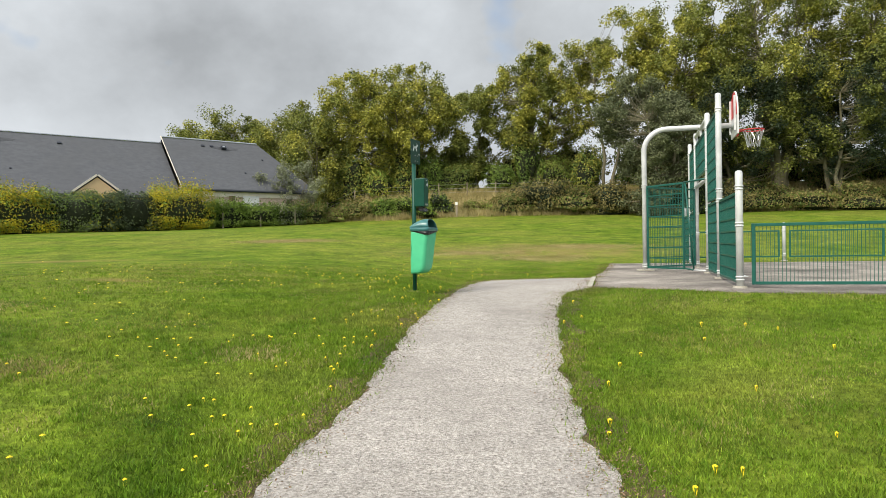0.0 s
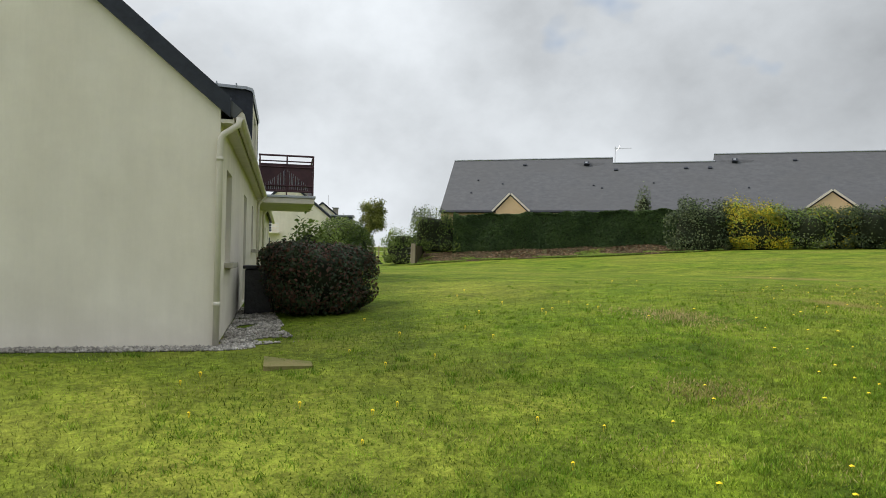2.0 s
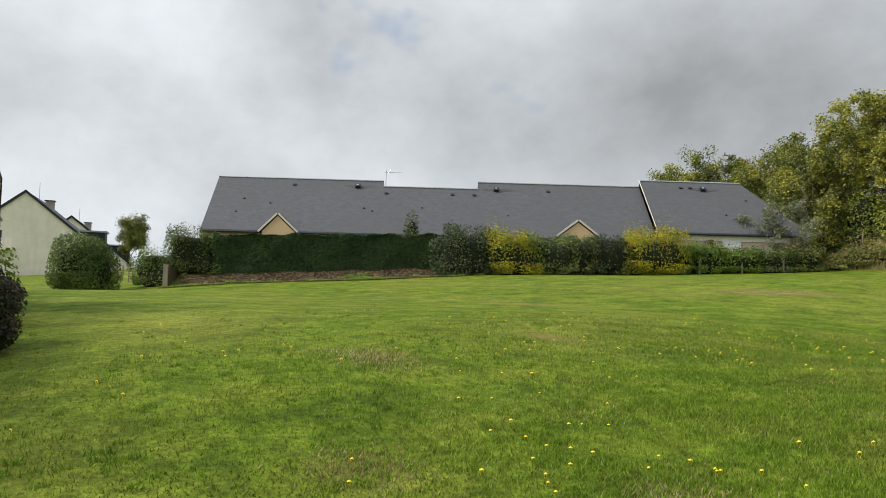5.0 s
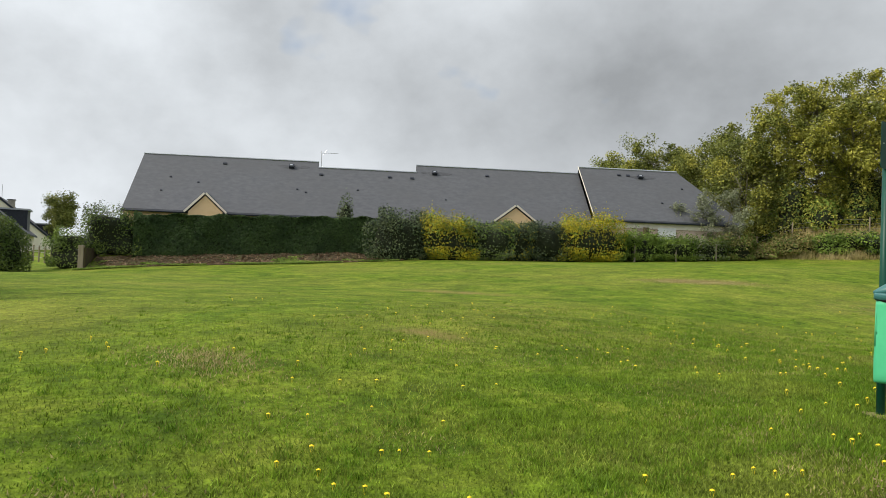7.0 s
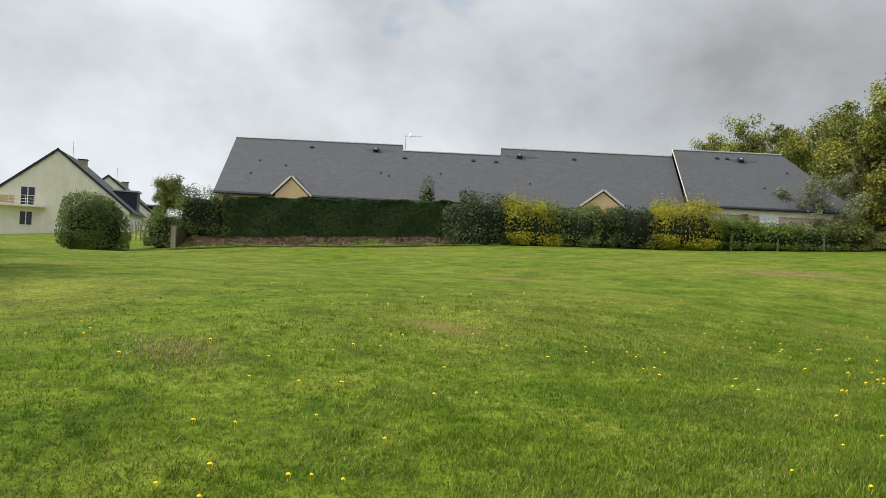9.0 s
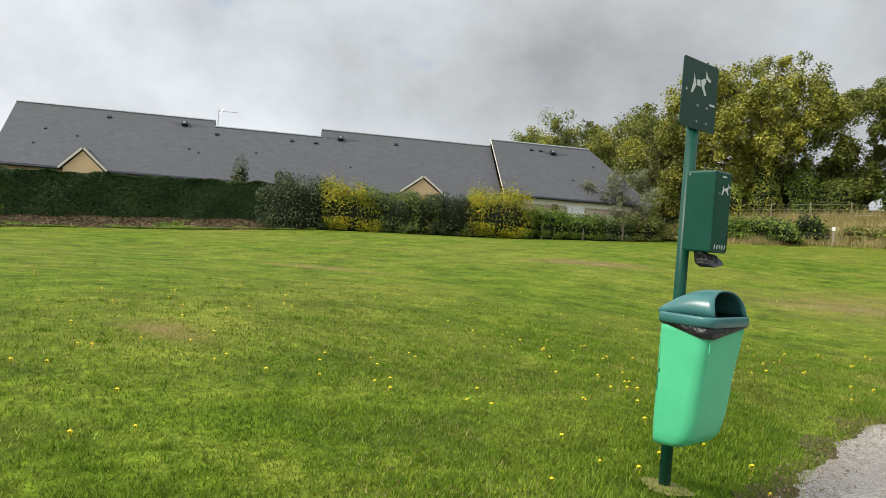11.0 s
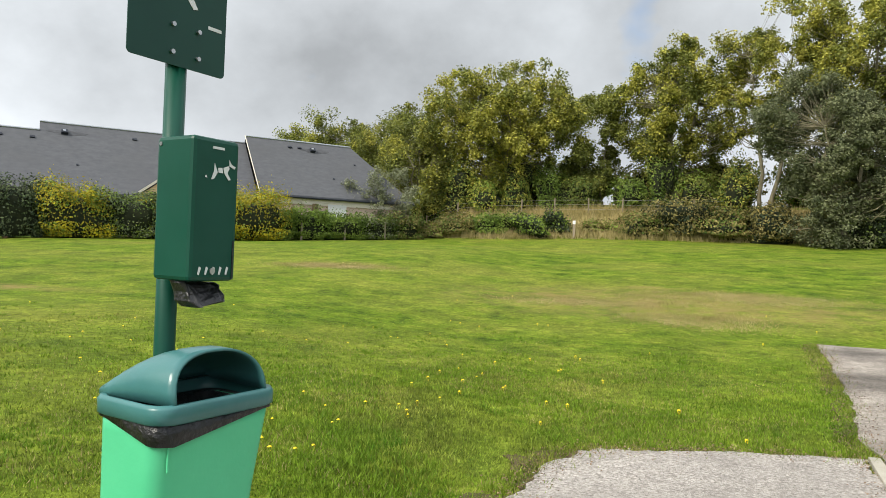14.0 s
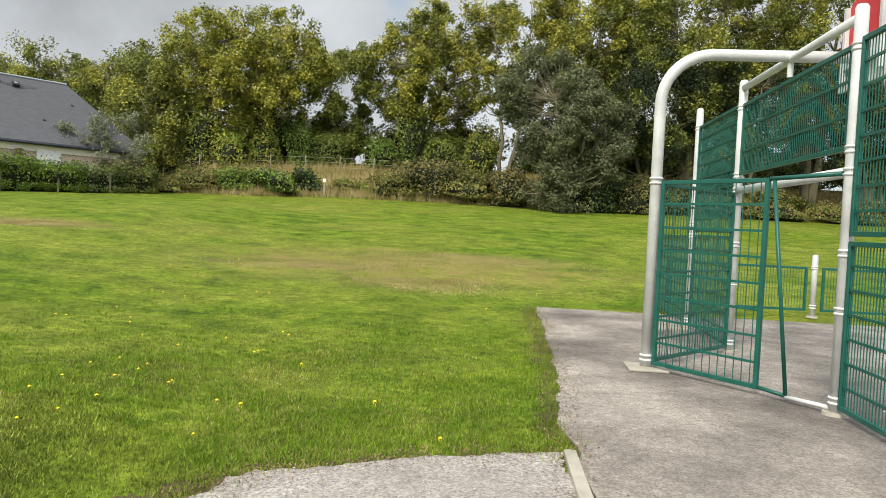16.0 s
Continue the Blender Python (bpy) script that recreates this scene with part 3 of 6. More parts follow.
def litter_bin():
    base = pose(-0.405, 9.8, 0.0, 0, 0.6, -18.6)
    post = thing("sign_post", "dark green steel post with a bag dispenser and a dog sign", "sign post", base)
    Mesh().tube([(0, 0, -0.3), (0, 0, 2.0)], 0.0305, 16).done("pole", M["pole_green"], post, smooth=True)
    # sign plate facing the path, with rounded corners
    stand = Matrix(((0, 0, 1, 0.034), (1, 0, 0, -0.02), (0, 1, 0, 1.985), (0, 0, 0, 1)))
    plate = Mesh().plate([(y, z) for z, y in rounded_rect(0.335, 0.345, 0.015)], 0.003, stand).done("sign_plate", M["sign_green"], post, "dark green enamelled sign plate")
    dog_sign(plate, stand @ Matrix.Translation((0.0, 0.0, 0.0035)), 0.19)
    Mesh().box(0.10, -0.035, 0.0032, 0.15, -0.025, 0.0045, stand).done("maker_label", M["white_vinyl"], plate, "small pale label strip")
    br = Mesh()
    br.box(-0.02, -0.055, 1.83, 0.033, 0.055, 1.95, bevel=0.008)
    br.done("bracket", M["pole_green"], post)
    for y in (-0.045, 0.045):
        for z in (1.85, 1.93):
            Mesh().tube([(0.036, y, z), (0.046, y, z)], 0.007, 8).done("bolt", M["steel"], plate, "bright bolt head")
    # bag dispenser
    box = Mesh().box(0.034, -0.078, 1.193, 0.192, 0.086, 1.598, bevel=0.012).done("dispenser", M["pole_green"], post, "dark green sheet-metal bag dispenser")
    face = Matrix(((0, 0, 1, 0.192), (1, 0, 0, 0.008), (0, 1, 0, 1.395), (0, 0, 0, 1)))
    dog_sign(box, face @ Matrix.Translation((0.018, 0.085, 0.001)), 0.088)
    Mesh().box(-0.02, 0.172, 0.0, 0.02, 0.179, 0.002, face).done("maker_label", M["white_vinyl"], box, "small pale label strip")
    for i in range(5):
        Mesh().plate([(-0.058 + 0.024 * i, -0.182), (-0.053 + 0.024 * i, -0.184), (-0.046 + 0.024 * i, -0.164), (-0.053 + 0.024 * i, -0.160)], 0.0015,
                     face @ Matrix.Translation((0, 0, 0.001))).done("instruction_mark", M["white_vinyl"], box, "worn white mark")
    Mesh().tube([(0.191, 0.0, 1.222), (0.197, 0.0, 1.222)], 0.009, 12).done("lock", M["steel"], box, "round bright lock")
    Mesh().box(0.191, 0.07, 1.2, 0.1945, 0.074, 1.31).done("door_slot", M["liner"], box)
    for y in (-0.0782, 0.0862):
        Mesh().tube([(0.054, y * 0.99, 1.577), (0.054, y * 1.03, 1.577)], 0.006, 8).done("rivet", M["steel"], box)
    bag = Mesh()
    rings = []
    for i in range(5):
        z = 1.192 - i * 0.016
        w, d = 0.13 - 0.01 * i + 0.012 * (i % 2), 0.05 + 0.012 * i
        rings.append([(0.11 + 0.012 * i + x + 0.006 * math.sin(7 * y * 30 + i), y, z - 0.01 * math.sin(y * 40 + i)) for x, y in rounded_rect(w, d, 0.015, 3)])
    loft(rings[::-1], True, True).done("waste_bag", M["liner"], post, "crumpled black bag hanging from the dispenser")
    # bin body, tapering down with a rounded belly
    b = thing("litter_bin", "mint green plastic litter bin with a dark lid on a post", "bin", base @ Matrix.Translation((0.165, -0.035, 0)) @ Matrix.Diagonal((0.97, 0.955, 1, 1)))
    rings = []
    for z, w, d, r in ((0.235, 0.19, 0.11, 0.05), (0.243, 0.27, 0.165, 0.06), (0.265, 0.325, 0.205, 0.065), (0.31, 0.352, 0.23, 0.065), (0.40, 0.370, 0.242, 0.06),
                       (0.60, 0.380, 0.255, 0.055), (0.80, 0.402, 0.272, 0.05), (0.845, 0.406, 0.276, 0.05), (0.845, 0.392, 0.262, 0.045), (0.5, 0.36, 0.235, 0.05)):
        rings.append([(x + d / 2 - 0.138 - 0.018 * (0.845 - z) / 0.6, y - (0.406 - w) * 0.3, z) for x, y in rounded_rect(w, d, r, 6)])
    loft(rings, True, True).done("bin_body", M["bin_green"], b, "mint green tapering plastic body", smooth=True)
    # liner folded out under the rim, hanging lowest at the corners
    top, low, fold = [], [], []
    for x, y in rounded_rect(0.416, 0.286, 0.05, 8):
        a = math.atan2(y, x)
        drop = 0.006 + 0.062 * max(0, math.cos(a + 0.75)) ** 4 + 0.006 * math.sin(a * 9) + 0.012 * max(0, math.cos(a - 2.2)) ** 2
        k = 1 + 0.008 * math.sin(a * 23)
        top.append((x * 1.0, y * 1.0, 0.85))
        fold.append((x * 1.012 * k, y * 1.012 * k, 0.84 - drop * 0.5))
        low.append((x * 0.995, y * 0.995, 0.845 - drop))
    loft([low, fold, top, [(x * 0.9, y * 0.9, 0.842) for x, y, z in top], [(x * 0.8, y * 0.8, 0.80) for x, y, z in top]], False, True).done("bin_liner", M["liner"], b, "black plastic bag turned over the rim", smooth=True)
    Mesh().box(0.128, -0.17, 0.72, 0.133, -0.165, 0.80).done("moulded_rib", M["bin_green"], b)
    # lid: rolled rim, then a hood that opens to the front
    rings = []
    for z, w, d in ((0.838, 0.412, 0.285), (0.845, 0.434, 0.306), (0.880, 0.434, 0.306), (0.889, 0.424, 0.296), (0.889, 0.40, 0.272)):
        rings.append([(x, y, z) for x, y in rounded_rect(w, d, 0.06, 6)])
    loft(rings, False).done("lid_rim", M["lid"], b, "sea green rolled lid rim", smooth=True)
    vs, fs = [], []
    n, k = 20, 10
    for i in range(k + 1):
        t = i / k
        x = -0.15 + 0.255 * t
        hgt = 0.128 * math.sin(math.pi / 2 * min(1, 0.12 + t * 1.15)) ** 0.8
        wid = 0.188 - 0.026 * t * t
        for j in range(n + 1):
            a = math.pi * j / n
            c, s = math.cos(a), math.sin(a)
            vs.append((x + 0.04 * t * (1 - s), wid * math.copysign(abs(c) ** (0.65 + 0.2 * t), c), 0.885 + hgt * s ** (0.6 + 0.12 * t)))
    for i in range(k):
        for j in range(n):
            p = i * (n + 1) + j
            fs.append((p, p + 1, p + n + 2, p + n + 1))
    fs.append(tuple(range(n, -1, -1)))
    hood = Mesh().add(vs, fs).done("lid_hood", M["lid"], b, "sea green hood open at the front", smooth=True)
    sol = hood.modifiers.new("thickness", "SOLIDIFY")
    sol.thickness, sol.offset = 0.007, -1
    # earth worn bare round the foot of the post
    pts = [(-0.4 + 0.13 * math.cos(a) * (1 + 0.3 * math.sin(3 * a)), 9.8 + 0.11 * math.sin(a)) for a in np.linspace(0, 6.1, 14)]
    m = Mesh()
    m.add([(x, y, gz(x, y) + 0.012) for x, y in pts] + [(-0.4, 9.8, gz(-0.4, 9.8) + 0.03)], [(i, (i + 1) % 14, 14) for i in range(14)])
    m.done("bare_earth", M["dry_turf"], kind="structure", label="dry worn earth round the post foot", category="earth")


litter_bin()

# ---- the ball court ----
COURT = Matrix(((Q.x, -QM.x, 0, GOAL.x), (Q.y, -QM.y, 0, GOAL.y), (0, 0, 1, -0.062), (0, 0, 0, 1)))
fence = thing("court_goal_end", "pale posts and green wire panels round a ball court goal", "sports court", COURT)
side_near = thing("low_court_fence", "low green wire fence along the ball court", "fence", COURT, "court side fences")
side_far = thing("low_court_fence", "low green wire fence along the ball court", "fence", COURT, "court side fences")


def court_post(parent, x, y, h, collars, r=0.052):
    m = Mesh().tube([(x, y, 0), (x, y, h - 0.03), (x, y, h - 0.008), (x, y, h)], [r, r, r * 0.75, r * 0.3], 16)
    p = m.done("post", M["galv"], parent, "pale galvanised round post", smooth=True)
    for z in collars:
        c = Mesh()
        for dz in (-0.022, 0.022):
            c.tube([(x, y, z + dz - 0.012), (x, y, z + dz), (x, y, z + dz + 0.012)], [r + 0.003, r + 0.014, r + 0.003], 16)
        c.box(x + r * 0.6, y - 0.02, z - 0.02, x + r + 0.05, y + 0.02, z + 0.02)
        c.done("collar", M["galv"], p, smooth=True)
    Mesh().tube([(x, y, 0), (x, y, 0.03)], [r + 0.05, r + 0.045], 16).done("foot", M["concrete"], p)
    return p


def wire_panel(parent, p0, p1, z0, z1, pitch=0.046, rails=0.2, frame_r=0.02):
    """A framed panel between two plan points: a square-tube frame, flat cross bars, and thin upright wires."""
    a, b = Vector((*p0, 0)), Vector((*p1, 0))
    ln = (b - a).length
    ang = math.atan2((b - a).y, (b - a).x)
    T = Matrix.Translation(a) @ Matrix.Rotation(ang, 4, "Z")
    f = Mesh()
    f.box(0, -frame_r, z0, 2 * frame_r, frame_r, z1, T, 0.004).box(ln - 2 * frame_r, -frame_r, z0, ln, frame_r, z1, T, 0.004)
    f.box(2 * frame_r, -frame_r, z0, ln - 2 * frame_r, frame_r, z0 + 2 * frame_r, T, 0.004)
    f.box(2 * frame_r, -frame_r, z1 - 2 * frame_r, ln - 2 * frame_r, frame_r, z1, T, 0.004)
    pan = f.done("panel", M["green_steel"], parent, "green coated wire panel")
    n = max(1, round((z1 - z0) / rails))
    for i in range(1, n):
        z = z0 + (z1 - z0) * i / n
        Mesh().box(2 * frame_r, -0.008, z - 0.011, ln - 2 * frame_r, 0.008, z + 0.011, T).done("cross_bar", M["green_steel"], pan)
    w = Mesh()
    k = round(ln / pitch)
    for i in range(1, k):
        x = ln * i / k
        if 2 * frame_r < x < ln - 2 * frame_r:
            w.box(x - 0.0032, -0.0032, z0 + frame_r, x + 0.0032, 0.0032, z1 - frame_r, T)
    w.done("wire_infill", M["green_steel"], pan, kind="stuff")
    return pan


for x in (-6.0, 6.0):
    court_post(fence, x, 0, 1.70, (0.14, 0.92, 1.45) if x < 0 else (0.14, 1.3))
for x in (-3.5, 3.5):
    court_post(fence, x, 0, 3.32, (0.12, 1.40, 1.58, 3.02))
for x in (-1.46, 1.46):
    court_post(fence, x, 0, 3.32, (0.12, 0.85, 1.32, 1.98, 2.16, 2.98))
for s in (-1, 1):
    wire_panel(fence, (s * 5.93, 0), (s * 3.57, 0), 0.06, 1.40)
    wire_panel(fence, (s * 3.43, 0), (s * 1.53, 0), 0.06, 1.42)
    wire_panel(fence, (s * 3.43, 0), (s * 1.53, 0), 1.46, 3.04)
wire_panel(fence, (-1.39, 0), (1.39, 0), 2.16, 3.02, rails=0.29)
Mesh().tube([(-1.42, 0, 1.98), (1.42, 0, 1.98)], 0.045, 14).done("crossbar", M["galv"], fence, "pale tubular crossbar of the goal", smooth=True)
Mesh().tube([(-1.46, 0, 3.22), (1.46, 0, 3.22)], 0.04, 14).done("top_tube", M["galv"], fence, "pale tube over the goal", smooth=True)
Mesh().tube([(0, 0, 3.04), (0, 0, 3.22)], 0.03, 10).done("stub", M["galv"], fence)
# bent arm that rises behind the goal and carries the backboard
arm = [(0, 1.25, 0), (0, 1.25, 2.75)] + [(0, 1.25 - 0.5 * (1 - math.cos(a)), 2.75 + 0.5 * math.sin(a)) for a in np.linspace(0.15, math.pi / 2, 9)] + [(0, -0.66, 3.25)]
arm_ob = Mesh().tube(arm, 0.058, 18).done("bent_arm", M["galv"], fence, "pale bent tube carrying the backboard", smooth=True)
for z in (0.12, 1.95):
    c = Mesh()
    for dz in (-0.025, 0.025):
        c.tube([(0, 1.25, z + dz - 0.014), (0, 1.25, z + dz), (0, 1.25, z + dz + 0.014)], [0.062, 0.075, 0.062], 16)
    c.done("collar", M["galv"], arm_ob, smooth=True)
Mesh().box(-0.22, 1.05, 0.002, 0.2, 1.45, 0.03, bevel=0.01).done("foot", M["concrete"], arm_ob)
# goal cage: a closed panel to the far post, a short one and a gap to the near post
v = Vector((-1.46, -1.25)) / Vector((-1.46, -1.25)).length
wire_panel(fence, (v.x * 0.08, 1.25 + v.y * 0.08), (v.x * 1.24, 1.25 + v.y * 1.24), 0.06, 1.95, pitch=0.085, rails=0.235)
brace = Mesh()
brace.tube([(v.x * 1.28, 1.25 + v.y * 1.28, 1.93), (v.x * 1.5, 1.25 + v.y * 1.5, 0.06)], 0.018, 8)
brace.tube([(v.x * 1.24, 1.25 + v.y * 1.24, 0.08), (v.x * 1.5, 1.25 + v.y * 1.5, 0.06)], 0.018, 8)
brace.tube([(v.x * 1.24, 1.25 + v.y * 1.24, 1.94), (v.x * 1.9, 1.25 + v.y * 1.9, 1.97)], 0.02, 8)
brace.done("brace", M["green_steel"], fence, "green slanting brace", smooth=True)
Mesh().tube([(v.x * 1.5, 1.25 + v.y * 1.5, 0.05), (v.x * 1.88, 1.25 + v.y * 1.88, 0.05)], 0.02, 8).done("ground_tube", M["galv"], fence, smooth=True)
wire_panel(fence, (0.06, 1.20), (1.40, 0.05), 0.06, 1.95, pitch=0.06, rails=0.235)
# backboard: a fan-shaped board with a red rim, ring and chain net
outline = [(-0.55, 0.0)] + [(0.55 * math.cos(a), 0.42 + 0.58 * math.sin(a)) for a in np.linspace(math.pi, 0, 17)] + [(0.55, 0.0)]
stand = Matrix(((1, 0, 0, 0), (0, 0, -1, -0.70), (0, 1, 0, 3.0), (0, 0, 0, 1)))
board = Mesh().plate(outline[::-1], 0.03, stand).done("backboard", M["board"], fence, "white fan-shaped backboard with a red back")
Mesh().plate([(x * 0.97, z * 0.97 + 0.01) for x, z in outline if z > 0.3][::-1], 0.006, stand @ Matrix.Translation((0, 0, -0.0075))).done("board_back", M["red"], board, "red back of the board")
Mesh().box(-0.4, 0.08, -0.05, -0.35, 0.85, -0.008, stand).box(0.35, 0.08, -0.05, 0.4, 0.85, -0.008, stand).box(-0.35, 0.2, -0.05, 0.35, 0.26, -0.008, stand).done("board_frame", M["galv"], board)
inner = [(x * 0.86, 0.06 + z * 0.88) for x, z in outline]
Mesh().plate(inner[::-1], 0.004, stand @ Matrix.Translation((0, 0, 0.031))).done("board_face", M["board"], board, "white board face")
fr = Mesh()
for x0, x1, z0, z1 in ((-0.25, 0.25, 0.15, 0.19), (-0.25, 0.25, 0.5, 0.54), (-0.25, -0.21, 0.19, 0.5), (0.21, 0.25, 0.19, 0.5)):
    fr.box(x0, z0, 0.036, x1, z1, 0.038, stand)
fr.done("target_square", M["red"], board)
ring = Mesh()
rc = Vector((0, -1.10, 3.12))
ring.tube([(0.225 * math.cos(a), rc.y + 0.225 * math.sin(a), rc.z) for a in np.linspace(0, 2 * math.pi, 25)], 0.014, 8)
ring.tube([(-0.1, -0.74, 3.12), (-0.1, -0.9, 3.12)], 0.014, 6)
ring.tube([(0.1, -0.74, 3.12), (0.1, -0.9, 3.12)], 0.014, 6)
ring.box(-0.13, -0.78, 3.0, 0.13, -0.735, 3.15)
ring.done("ring", M["red"], board, "red basket ring")
net = Mesh()
for i in range(12):
    a = 2 * math.pi * i / 12
    for s in (-1, 1):
        pts = [(r * math.cos(a + s * o), rc.y + r * math.sin(a + s * o), z) for r, o, z in ((0.22, 0, 3.11), (0.18, 0.26, 2.99), (0.15, 0.1, 2.87), (0.13, 0.3, 2.75))]
        net.tube(pts, 0.006, 5)
net.done("chain_net", M["steel"], board, "grey chain net")
# low fences along both long sides
for parent, x in ((side_near, -6.0), (side_far, 6.0)):
    for i in range(7):
        y0 = -0.16 - 2.78 * i
        wire_panel(parent, (x, y0), (x, y0 - 2.52), 0.05 if x < 0 else 0.12, 0.93, pitch=0.05, rails=2.0, frame_r=0.022)
        court_post(parent, x, -2.80 - 2.78 * i, 1.16, (0.2, 0.92))
line = Mesh()
line.box(-2.9, -0.55, 0.0, -1.2, -0.49, 0.006)
line.done("court_marking", M["white_vinyl"], None, kind="structure", label="worn white line on the court", category="marking").matrix_world = COURT


# ---- houses ----
def wall_run(x0, x1, z0, z1, y0, y1, holes):
    """A straight wall in one piece, with openings (x0, x1, z0, z1) cut right through."""
    xs = sorted({x0, x1, *[h[0] for h in holes], *[h[1] for h in holes]})
    zs = sorted({z0, z1, *[h[2] for h in holes], *[h[3] for h in holes]})
    solid = {(i, k) for i in range(len(xs) - 1) for k in range(len(zs) - 1)
             if not any(h[0] <= xs[i] and h[1] >= xs[i + 1] and h[2] <= zs[k] and h[3] >= zs[k + 1] for h in holes)}
    idx, vs, fs = {}, [], []

    def vert(i, k, y):
        if (i, k, y) not in idx:
            idx[i, k, y] = len(vs)
            vs.append((xs[i], y, zs[k]))
        return idx[i, k, y]
    for i, k in solid:
        fs.append((vert(i, k, y0), vert(i + 1, k, y0), vert(i + 1, k + 1, y0), vert(i, k + 1, y0)))
        fs.append((vert(i, k, y1), vert(i, k + 1, y1), vert(i + 1, k + 1, y1), vert(i + 1, k, y1)))
        for near, (a, b) in (((i - 1, k), ((i, k), (i, k + 1))), ((i + 1, k), ((i + 1, k + 1), (i + 1, k))), ((i, k - 1), ((i + 1, k), (i, k))), ((i, k + 1), ((i, k + 1), (i + 1, k + 1)))):
            if near not in solid:
                fs.append((vert(*a, y0), vert(*b, y0), vert(*b, y1), vert(*a, y1)))
    return Mesh().add(vs, fs)


def window(parent, x0, x1, z0, z1, y, sill=True, bars=2, frame_mat=None):
    """A window set back in an opening of a wall that runs along x."""
    fm = frame_mat or M["white"]
    f = Mesh()
    t = 0.06
    f.box(x0, y, z0, x0 + t, y + 0.05, z1).box(x1 - t, y, z0, x1, y + 0.05, z1)
    f.box(x0 + t, y, z0, x1 - t, y + 0.05, z0 + t).box(x0 + t, y, z1 - t, x1 - t, y + 0.05, z1)
    for i in range(1, bars):
        x = x0 + (x1 - x0) * i / bars
        f.box(x - 0.04, y, z0 + t, x + 0.04, y + 0.05, z1 - t)
    w = f.done("window", fm, parent, "white-framed window")
    Mesh().box(x0 + t * 0.5, y + 0.02, z0 + t * 0.5, x1 - t * 0.5, y + 0.03, z1 - t * 0.5).done("pane", M["glass"], w)
    if sill:
        Mesh().box(x0 - 0.06, y - 0.32, z0 - 0.07, x1 + 0.06, y, z0 - 0.003, bevel=0.01).done("sill", M["concrete"], w)
    return w


def roof_plane(parent, x0, x1, ya, za, yb, zb, mat, thick=0.12, name="roof", label=""):
    """A sloping slab between the eave line (ya, za) and the ridge line (yb, zb)."""
    up = Vector((0, -(zb - za), yb - ya)).normalized() * thick
    if up.z < 0:
        up = -up
    vs = []
    for x in (x0, x1):
        for y, z in ((ya, za), (yb, zb)):
            vs += [(x, y, z), (x, y + up.y, z + up.z)]
    fs = [(0, 1, 3, 2), (4, 6, 7, 5), (0, 4, 5, 1), (2, 3, 7, 6), (1, 5, 7, 3), (0, 2, 6, 4)]
    return Mesh().add(vs, fs).done(name, mat, parent, label)


# house by the path: a long low block with a rendered end wall
LX, LO = Vector((-0.947, 0.321, 0)), Vector((-0.321, -0.947, 0))
HOUSE = Matrix(((LX.x, LO.x, 0, -7.228), (LX.y, LO.y, 0, 2.427), (0, 0, 1, -0.235), (0, 0, 0, 1)))
house = thing("near_house", "cream rendered low house with a slate roof, dormer and balcony", "house", HOUSE)
HL, HW, EZ, SL = 24.0, 9.6, 2.50, 0.85
RZ = EZ + SL * HW / 2
yz = Matrix(((0, 0, 1, 0), (1, 0, 0, 0), (0, 1, 0, 0), (0, 0, 0, 1)))
Mesh().plate([(0, -0.8), (HW, -0.8), (HW, EZ), (HW / 2, RZ), (0, EZ)], 0.3, yz).done("end_wall", M["render"], house, "stained cream rendered gable wall")
Mesh().plate([(0, -0.8), (HW, -0.8), (HW, EZ), (HW / 2, RZ), (0, EZ)], 0.3, Matrix.Translation((HL - 0.3, 0, 0)) @ yz).done("end_wall", M["render"], house)
holes = [(0.92, 1.78, 0.83, 1.93), (4.6, 5.45, 0.12, 1.95), (7.45, 8.2, 1.05, 1.97), (10.6, 11.9, 0.05, 2.0), (14.6, 15.5, 0.83, 1.93), (17.5, 18.4, 0.83, 1.93), (20.8, 21.6, 0.83, 1.93)]
wall_run(0.3, HL - 0.3, -0.8, EZ, 0.0, 0.3, holes).done("front_wall", M["render"], house)
Mesh().box(0.3, HW - 0.3, -0.8, HL - 0.3, HW, EZ).done("back_wall", M["render"], house)
for x0, x1, z0, z1 in holes:
    window(house, x0 + 0.002, x1 - 0.002, z0 + 0.002, z1 - 0.002, 0.22, sill=z0 > 0.5, bars=1 if x1 - x0 < 0.8 else 2)
roof_plane(house, -0.04, HL, -0.14, EZ - 0.14 * SL - 0.03, HW / 2, RZ - 0.03, M["slate"])
roof_plane(house, -0.04, HL, HW + 0.28, EZ - 0.28 * SL + 0.03, HW / 2, RZ + 0.03, M["slate"])
verge = Mesh()
for s in (0, 1):
    y0, y1 = (-0.1, HW / 2) if s == 0 else (HW + 0.2, HW / 2)
    zl = EZ - 0.1 * SL
    verge.add([(-0.07, y0, zl - 0.06), (-0.07, y1, RZ - 0.10), (-0.07, y1, RZ + 0.15), (-0.07, y0, zl + 0.15),
               (-0.005, y0, zl - 0.06), (-0.005, y1, RZ - 0.10), (-0.005, y1, RZ + 0.15), (-0.005, y0, zl + 0.15)],
              [(0, 1, 2, 3), (7, 6, 5, 4), (0, 4, 5, 1), (3, 2, 6, 7), (0, 3, 7, 4), (1, 5, 6, 2)])
verge.done("verge", M["slate_dark"], house, "dark slate verge strip")
vent = Mesh()
vent.box(-0.10, 1.28, EZ + 1.05, -0.07, 1.36, EZ + 1.13)
vent.done("bracket", M["steel"], house)
gut = Mesh()
gut.tube([(-0.02, -0.19, EZ - 0.12), (9.75, -0.19, EZ - 0.13)], 0.055, 12)
gut.box(-0.03, -0.125, EZ - 0.20, 9.75, -0.005, EZ - 0.16).box(-0.03, -0.138, EZ - 0.21, 9.75, -0.127, EZ - 0.04)
